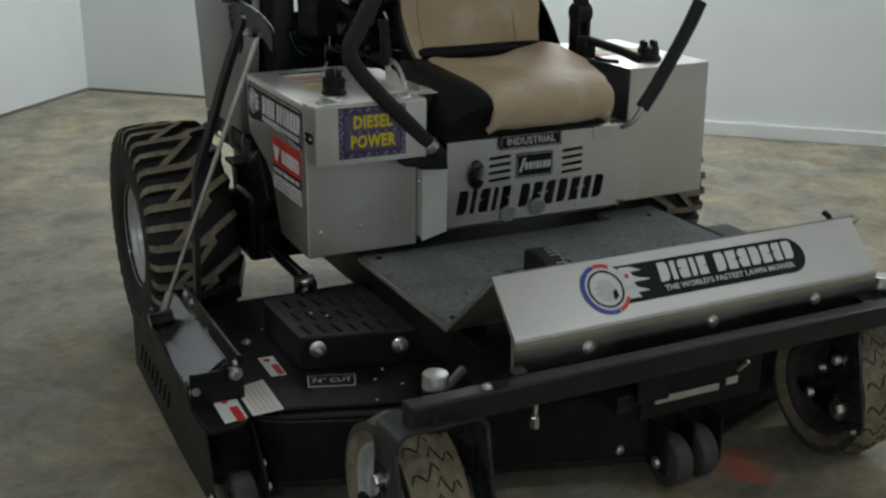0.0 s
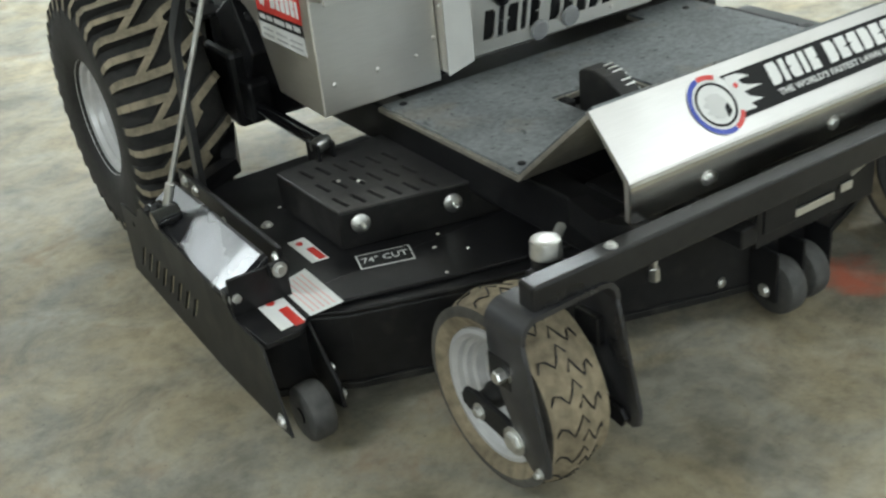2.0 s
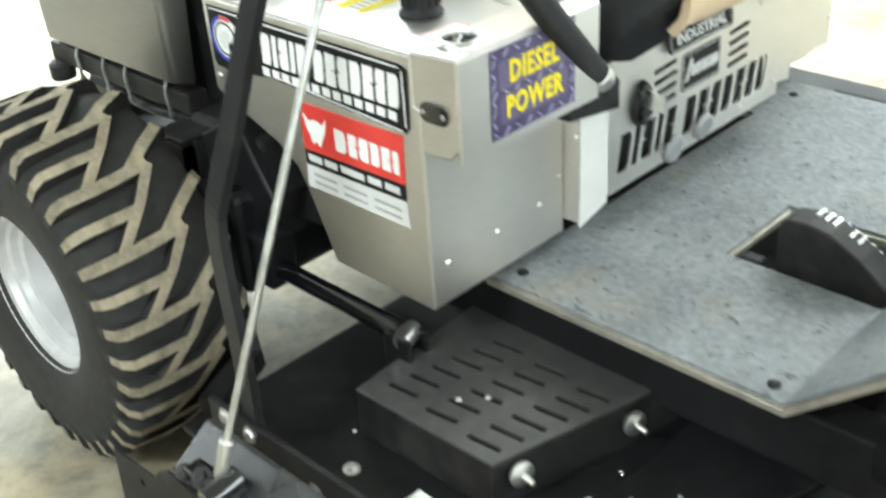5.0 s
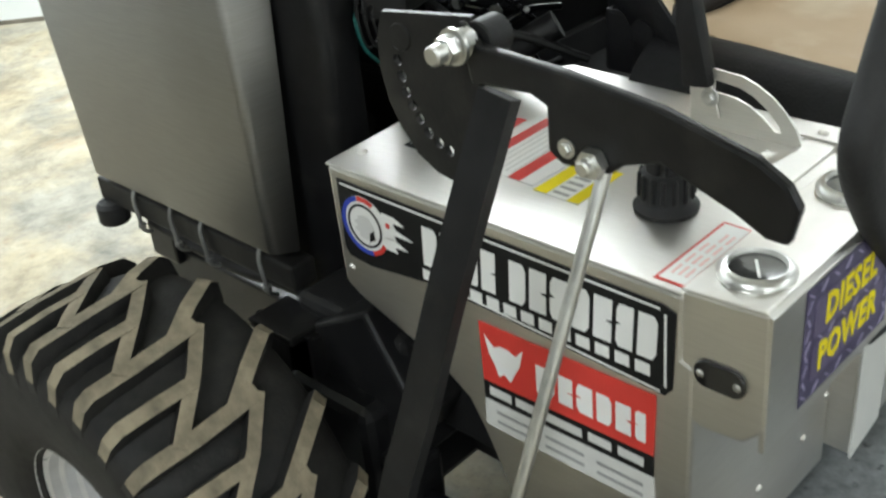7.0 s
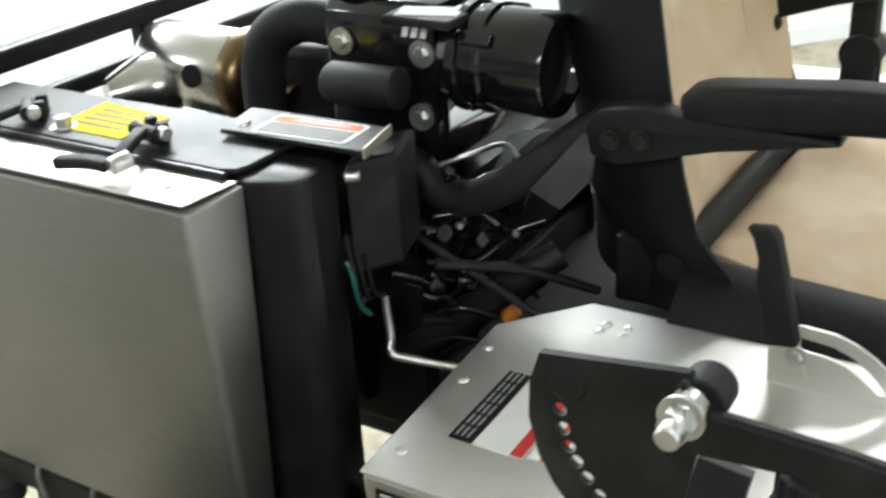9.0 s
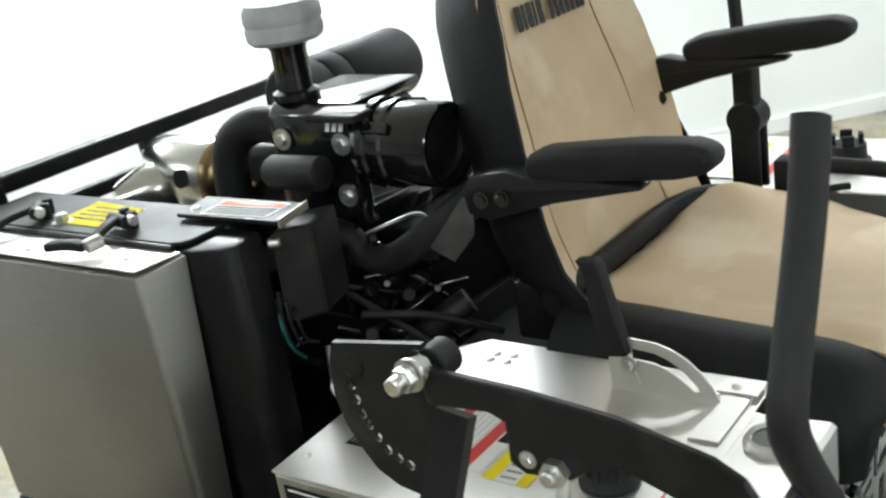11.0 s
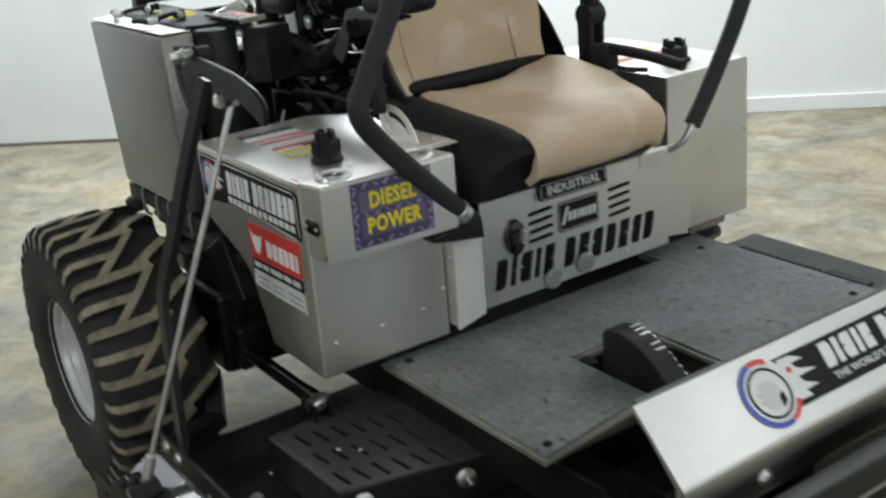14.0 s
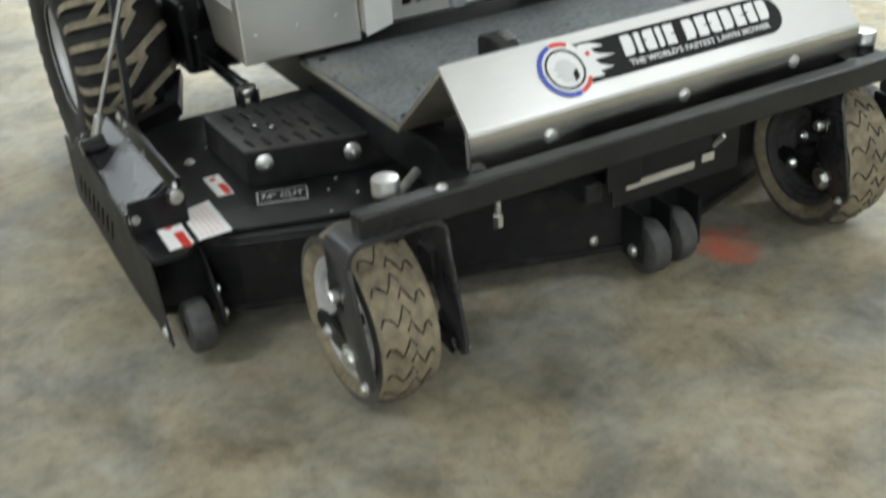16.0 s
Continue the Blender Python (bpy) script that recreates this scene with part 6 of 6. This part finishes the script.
# rubber draw latches: a lying handle, a steel hinge bolt and a yoke on the lid
for lx, ly, turn in ((-0.432, 0.776, 0), (-0.430, 1.000, -28)):
    lmx = Matrix.Translation((lx, ly, 1.0185)) @ pose(0, 0, 0, 0, 0, turn)
    lat = part("latch_handle", moved(sweep(smooth_line([(-0.006, 0.004, 0.014), (-0.012, 0.026, 0.017), (-0.020, 0.058, 0.015)], 4), round_rect(0.020, 0.012, 0.005)), lmx), DULL, M, "black rubber latch handle", 40)
    part("latch_bolt", moved(rod((-0.012, -0.006, 0.016), (0.010, -0.012, 0.018), 0.0095, 14), lmx), CHROME, lat, "zinc hinge bolt", 40)
    part("latch_strap", moved(sweep(smooth_line([(0.0, 0.0, 0.014), (0.030, 0.010, 0.022), (0.062, 0.022, 0.024)], 4), round_rect(0.016, 0.010, 0.004)), lmx), DULL, lat, "black rubber strap", 40)
    part("latch_yoke", moved(join(rod((0.064, 0.002, 0.020), (0.074, 0.046, 0.020), 0.0085, 14), rod((0.080, 0.010, 0.008), (0.080, 0.010, 0.030), 0.007, 12), rod((0.088, 0.034, 0.008), (0.088, 0.034, 0.030), 0.007, 12)), lmx), DULL, lat, smooth=40)
    part("latch_pin", moved(rod((0.070, -0.006, 0.021), (0.072, 0.006, 0.021), 0.0075, 12), lmx), CHROME, lat, smooth=40)
rivets(rtank, [(-0.430, 0.71, 1.017), (-0.44, 0.90, 1.017)], (0, 0, 1), 0.007)
part("stud_bolt", bolt((-0.36, 0.93, 1.026), (0, 0, 1), 0.010, 0.012), CHROME, M)
part("edge_rod", rod((-0.393, 0.668, 1.021), (-0.393, 1.12, 1.021), 0.005, 10), BLACK, M)
# fittings under the tank
beam = part("tank_beam", box(-0.442, -0.400, 0.640, 1.130, 0.540, 0.580, 0.004), DUSTY, M, "black steel beam under the tank")
for fy in (0.70, 0.835, 0.912, 1.010):
    part("u_bolt", tube([(-0.440, fy + 0.008, 0.590), (-0.447, fy + 0.006, 0.572), (-0.448, fy, 0.545), (-0.447, fy - 0.003, 0.524), (-0.434, fy - 0.005, 0.514)], 0.0034, 10), CAST, beam, "zinc bolt", 60)
    part("u_bolt_nut", rod((-0.447, fy - 0.002, 0.527), (-0.447, fy - 0.002, 0.534), 0.0070, 6, 0.0005), CAST, beam)
part("beam_foot", lathe([(0, 0), (0.024, 0), (0.026, 0.004), (0.026, 0.030), (0.020, 0.036), (0, 0.036)], 20, axis_to((-0.440, 1.105, 0.506), (-0.440, 1.105, 0.6))), FOAM, beam, smooth=40)
part("hose", tube([(-0.40, 1.06, 0.50), (-0.40, 0.85, 0.49), (-0.385, 0.72, 0.49), (-0.37, 0.62, 0.46), (-0.34, 0.52, 0.42)], 0.011), DULL, M, smooth=60)
part("tank_bracket", box(-0.385, -0.30, 0.62, 1.10, 0.485, 0.540, 0.004), BLACK, M)

# -- engine
part("engine_block", join(box(-0.10, 0.36, 0.60, 1.10, 0.50, 0.90, 0.02), box(-0.14, -0.08, 0.62, 0.98, 0.56, 0.82, 0.015), box(-0.16, -0.10, 0.70, 0.84, 0.60, 0.74, 0.012)), BLACK, M, "black diesel engine block", 40)
for k in range(6):
    part("engine_rib", box(-0.125, -0.098, 0.63 + 0.055 * k, 0.645 + 0.055 * k, 0.66, 0.86, 0.003), GLOSS, M)
part("rocker_cover", box(-0.06, 0.28, 0.66, 0.93, 0.90, 0.965, 0.02, 3), DUSTY, M, smooth=40)
# Block added to keep the wall from showing past the elbow.
part("filler_block", join(box(-0.045, 0.30, 0.79, 0.905, 0.88, 1.040, 0.018, 3), box(-0.06, 0.02, 0.74, 0.80, 0.93, 1.02, 0.012)), DUSTY, M, "dull black block filling in behind the elbow", 40)
part("fan_shroud", join(box(-0.10, 0.46, 0.585, 0.615, 0.50, 0.74, 0.006), lathe([(0.18, 0), (0.20, 0.01), (0.20, 0.05), (0.19, 0.05), (0.18, 0.02)], 36, axis_to((0.10, 0.575, 0.70), (0.10, 0.70, 0.70)))), DULL, M, smooth=40)
relay = part("relay_box", prism("z", [(-0.302, 0.592), (-0.255, 0.560), (-0.178, 0.585), (-0.225, 0.622)], 0.885, 1.012, 0.006), DUSTY, M, "small black relay box")
for k, (col, dx) in enumerate(((DULL, 0.0), (DULL, 0.012), (DULL, 0.024), (TEAL, -0.004))):
    part("wire", tube([(-0.300 + dx, 0.60, 0.93 - 0.01 * k), (-0.325 + dx, 0.575, 0.90), (-0.310 + dx, 0.58, 0.86), (-0.28 + dx, 0.59, 0.86 - 0.01 * k)], 0.0024, 8), col, M)
part("wire_clamp", rod((-0.312, 0.585, 1.004), (-0.304, 0.572, 1.004), 0.0065, 14), CHROME, M, smooth=40)
# Dark sheets added to hide the bright wall behind the engine gap.
part("gap_filler", join(box(-0.310, -0.142, 0.800, 0.812, 0.50, 0.93, 0.003), box(-0.310, -0.300, 0.62, 0.80, 0.50, 0.93, 0.002)), DULL, M)
# air cleaner
AIR = axis_to((-0.082, 0.452, 1.066), (-0.076, 0.80, 1.070))
air = part("air_cleaner", lathe([(0.046, 0.012), (0.050, 0.0), (0.056, 0.0), (0.058, 0.004), (0.058, 0.072), (0.062, 0.075), (0.062, 0.083), (0.058, 0.086), (0.058, 0.100), (0.063, 0.103), (0.063, 0.113), (0.058, 0.117), (0.055, 0.128), (0, 0.130)], 44, AIR), GLOSS, M, "glossy black air cleaner canister", 35)
part("canister_end", lathe([(0.047, 0.010), (0.045, 0.020), (0.030, 0.024), (0.012, 0.018), (0.0, 0.018)], 40, AIR), DULL, air, smooth=40)
for ca in (0.6, 2.3, 4.4):
    part("canister_clip", moved(box(0.058, 0.066, -0.008, 0.008, 0.060, 0.098, 0.002), AIR @ pose(0, 0, 0, 0, 0, math.degrees(ca))), GLOSS, air)
part("cleaner_bracket", prism("y", [(-0.112, 0.935), (0.05, 0.935), (0.05, 0.97), (-0.085, 0.975), (-0.085, 1.108), (0.06, 1.112), (0.06, 1.128), (-0.098, 1.126), (-0.112, 1.112)], 0.595, 0.745, 0.004), GLOSS, M, smooth=40)
for p in ((-0.115, 0.610, 1.073), (-0.115, 0.720, 1.077), (-0.113, 0.617, 0.997)):
    part("flange_bolt", join(bolt(p, (-1, 0, 0), 0.009, 0.008), lathe([(0, 0), (0.016, 0), (0.016, 0.003), (0, 0.003)], 24, axis_to(p, (p[0] - 1, p[1], p[2])))), CHROME, M)
part("label_shelf", box(-0.150, -0.090, 0.552, 0.640, 1.112, 1.1225, 0.003), DUSTY, M)
wl = part("pale_label", slab(rect(-0.036, 0.036, -0.018, 0.018), 0.0006, frame_of((-0.118, 0.595, 1.1228), (0.25, -1, 0), (1, 0.25, 0))), WHITE, M, "pale label on the bracket")
pieces("label_bar", [slab(rect(0.006 + 0.012 * k, 0.014 + 0.012 * k, -0.014, 0.012), 0.0005, frame_of((-0.113, 0.64, 1.104), (0, -1, 0), (0, 0, 1)) @ pose(0, 0, 0, -25, 0, 0)) for k in range(3)], WHITE, wl)
part("solenoid", lathe([(0, 0), (0.020, 0), (0.024, 0.003), (0.024, 0.092), (0.020, 0.098), (0, 0.098)], 28, axis_to((-0.165, 0.608, 1.047), (-0.165, 0.72, 1.045))), DULL, M, "black cylindrical solenoid", 40)
part("intake_elbow", sweep(smooth_line([(-0.075, 0.735, 1.082), (-0.085, 0.80, 1.088), (-0.095, 0.848, 1.060), (-0.098, 0.862, 1.00), (-0.09, 0.865, 0.90), (-0.06, 0.86, 0.84)], 6), circle(0.028, 18), (1, 0.1, 0.1)), DULL, M, "fat black rubber intake elbow", 60)
part("elbow_clamp", lathe([(0.028, -0.006), (0.031, -0.005), (0.031, 0.005), (0.028, 0.006)], 24, axis_to((-0.077, 0.745, 1.084), (-0.083, 0.80, 1.088))), CHROME, M, smooth=40)
pc = part("pre_cleaner", lathe([(0, 1.128), (0.034, 1.128), (0.034, 1.138), (0.026, 1.142), (0.026, 1.200), (0.030, 1.205), (0.030, 1.212), (0.0, 1.212)], 28, Matrix.Translation((-0.074, 0.715, 0.0))), GLOSS, M, "black intake stack", 40)
part("pre_cleaner_cap", lathe([(0.024, 1.206), (0.048, 1.210), (0.055, 1.216), (0.0565, 1.230), (0.054, 1.236), (0.0565, 1.242), (0.056, 1.256), (0.050, 1.266), (0.030, 1.269), (0.014, 1.266), (0.010, 1.260), (0.0, 1.259)], 36, Matrix.Translation((-0.074, 0.715, 0.0))), FOAM_PALE, pc, "grey ribbed pre-cleaner cap", 35)
part("rear_canister", lathe([(0, 0), (0.056, 0), (0.062, 0.006), (0.062, 0.05), (0.059, 0.055), (0.062, 0.06), (0.062, 0.10), (0.059, 0.105), (0.062, 0.11), (0.062, 0.28), (0.057, 0.29), (0, 0.29)], 36, axis_to((0.06, 0.86, 1.082), (0.45, 0.86, 1.082))), DULL, M, "ribbed black canister", 35)
# hoses and pipes over the block
part("radiator_hose", tube([(-0.17, 0.64, 0.965), (-0.135, 0.616, 0.944), (-0.13, 0.593, 0.918), (-0.13, 0.547, 0.914), (-0.128, 0.486, 0.947), (-0.10, 0.414, 1.003), (-0.06, 0.38, 1.03)], 0.021, 16), DULL, M, "thick black radiator hose", 60)
part("lower_hose", tube([(-0.17, 0.79, 0.65), (-0.125, 0.735, 0.665), (-0.125, 0.612, 0.715), (-0.11, 0.50, 0.81), (-0.08, 0.46, 0.84)], 0.020, 14), DULL, M, smooth=60)
part("thin_stick", rod((-0.16, 0.620, 0.873), (-0.16, 0.44, 0.794), 0.005, 10), DULL, M, smooth=40)
part("guard_panel", prism("x", [(0.466, 0.942), (0.402, 1.017), (0.385, 1.015), (0.393, 0.965), (0.429, 0.925)], -0.142, -0.138, 0.001), ROLLER, M, "small dull grey guard plate")
for pts, rr, mt in (([(-0.20, 0.555, 0.86), (-0.14, 0.48, 0.84), (-0.08, 0.41, 0.80)], 0.006, DULL), ([(-0.12, 0.60, 0.94), (-0.10, 0.56, 0.955), (-0.06, 0.54, 0.955), (-0.05, 0.52, 0.93)], 0.0032, CHROME), ([(-0.13, 0.60, 0.88), (-0.10, 0.56, 0.885), (-0.04, 0.55, 0.89)], 0.005, GLOSS), ([(-0.15, 0.60, 0.83), (-0.11, 0.56, 0.82), (-0.06, 0.53, 0.84), (0.0, 0.52, 0.83)], 0.006, GLOSS), ([(-0.12, 0.58, 0.79), (-0.07, 0.54, 0.77), (-0.02, 0.52, 0.79)], 0.007, GLOSS), ([(-0.17, 0.60, 0.76), (-0.10, 0.55, 0.74), (0.0, 0.52, 0.75)], 0.006, DULL), ([(-0.14, 0.59, 0.90), (-0.09, 0.545, 0.925), (-0.03, 0.53, 0.915), (0.03, 0.50, 0.93)], 0.006, GLOSS)):
    part("engine_line", tube(pts, rr, 10), mt, M, smooth=60)
for p in ((-0.12, 0.59, 0.92), (-0.07, 0.56, 0.90), (-0.13, 0.60, 0.86), (-0.09, 0.57, 0.84), (-0.05, 0.545, 0.87), (-0.15, 0.60, 0.80), (-0.10, 0.57, 0.78)):
    part("engine_fitting", join(rod(p, (p[0] - 0.012, p[1] - 0.022, p[2] + 0.008), 0.011, 12), rod(p, (p[0], p[1] + 0.05, p[2]), 0.008, 10)), GLOSS, M, smooth=40)
rng = random.Random(11)
for k in range(16):
    ey, ez = 0.50 + 0.10 * rng.random(), 0.70 + 0.25 * rng.random()
    ex, dy = -0.16 + 0.12 * rng.random(), 0.06 + 0.05 * rng.random()
    part("engine_wire", tube([(ex, ey + dy, ez + 0.03 * rng.uniform(-1, 1)), (ex + 0.01, ey + dy * 0.5, ez + 0.02 * rng.uniform(-1, 1)), (ex + 0.03, ey, ez + 0.05 * rng.uniform(-1, 1))], rng.choice((0.0024, 0.0034, 0.0046)), 8), rng.choice((GLOSS, GLOSS, DULL)), M, smooth=60)
for k in range(12):
    p = Vector((-0.15 + 0.10 * rng.random(), 0.53 + 0.08 * rng.random(), 0.72 + 0.24 * rng.random()))
    part("engine_nut", rod(p, p + Vector((-0.010, -0.008, 0.004)), rng.uniform(0.005, 0.008), 6), rng.choice((GLOSS, GLOSS, CAST)), M)
part("dipstick_tube", tube([(-0.20, 0.63, 0.80), (-0.225, 0.608, 0.765), (-0.234, 0.602, 0.749), (-0.226, 0.58, 0.742), (-0.19, 0.50, 0.725)], 0.005, 10, soft=5), CHROME, M, "bent bare metal tube", 60)
part("orange_cap", rod((-0.105, 0.520, 0.747), (-0.100, 0.510, 0.762), 0.011, 14), ORANGE_DULL, M, "orange plastic cap", 40)
part("pump_body", join(box(-0.36, -0.27, 0.49, 0.56, 0.60, 0.69, 0.012), rod((-0.345, 0.50, 0.66), (-0.39, 0.48, 0.66), 0.016, 12), rod((-0.31, 0.49, 0.69), (-0.30, 0.48, 0.72), 0.014, 12)), CAST, M, "bare cast pump body", 40)
# muffler
muf = part("muffler", lathe([(0, 0), (0.045, 0.0), (0.058, 0.008), (0.061, 0.014), (0.061, 0.168), (0.056, 0.180), (0.030, 0.192), (0.0, 0.192)], 40, axis_to((-0.018, 0.950, 0.980), (0.006, 1.30, 0.980))), POLISHED, M, "polished steel muffler", 40)
part("muffler_flange", lathe([(0.026, -0.05), (0.040, -0.046), (0.042, -0.030), (0.056, -0.026), (0.064, -0.016), (0.067, -0.006), (0.067, 0.006), (0.061, 0.010), (0.058, 0.0), (0.030, -0.01)], 36, axis_to((-0.018, 0.950, 0.980), (0.006, 1.30, 0.980))), BROWN_HEAT, muf, "heat-browned flange", 40)
part("muffler_port", lathe([(0.0, 0), (0.016, 0), (0.016, 0.003), (0.0, 0.003)], 20, axis_to((-0.0755, 1.008, 0.990), (-0.2, 1.0, 1.02))), INK, muf)
part("exhaust_cone", lathe([(0.0, 0), (0.026, 0.0), (0.044, 0.05), (0.048, 0.08), (0.04, 0.10), (0, 0.10)], 32, axis_to((-0.120, 1.13, 0.960), (0.03, 1.05, 0.968))), POLISHED, M, "pale steel exhaust cone", 40)
for k in range(3):
    part("manifold_ring", lathe([(0.022, -0.006), (0.034, -0.006), (0.034, 0.006), (0.022, 0.006)], 24, axis_to((-0.055, 0.90 - 0.022 * k, 0.955), (-0.055, 0.80, 0.95))), BROWN_HEAT, M, smooth=40)
# rear guard
part("guard_rail", sweep([(-0.325, 1.165, 1.046), (0.65, 1.165, 1.046)], round_rect(0.030, 0.030, 0.006)), BLACK, M, "black rear guard rail", 40)
part("guard_rail", sweep([(-0.20, 1.150, 0.985), (0.62, 1.150, 0.985)], round_rect(0.024, 0.024, 0.005)), BLACK, M, smooth=40)
for gx in (0.0, 0.48):
    part("guard_post", box(gx - 0.014, gx + 0.014, 1.152, 1.178, 0.50, 1.050, 0.004), BLACK, M)
part("guard_post", box(-0.33, -0.30, 1.145, 1.185, 0.50, 1.050, 0.004), BLACK, M)
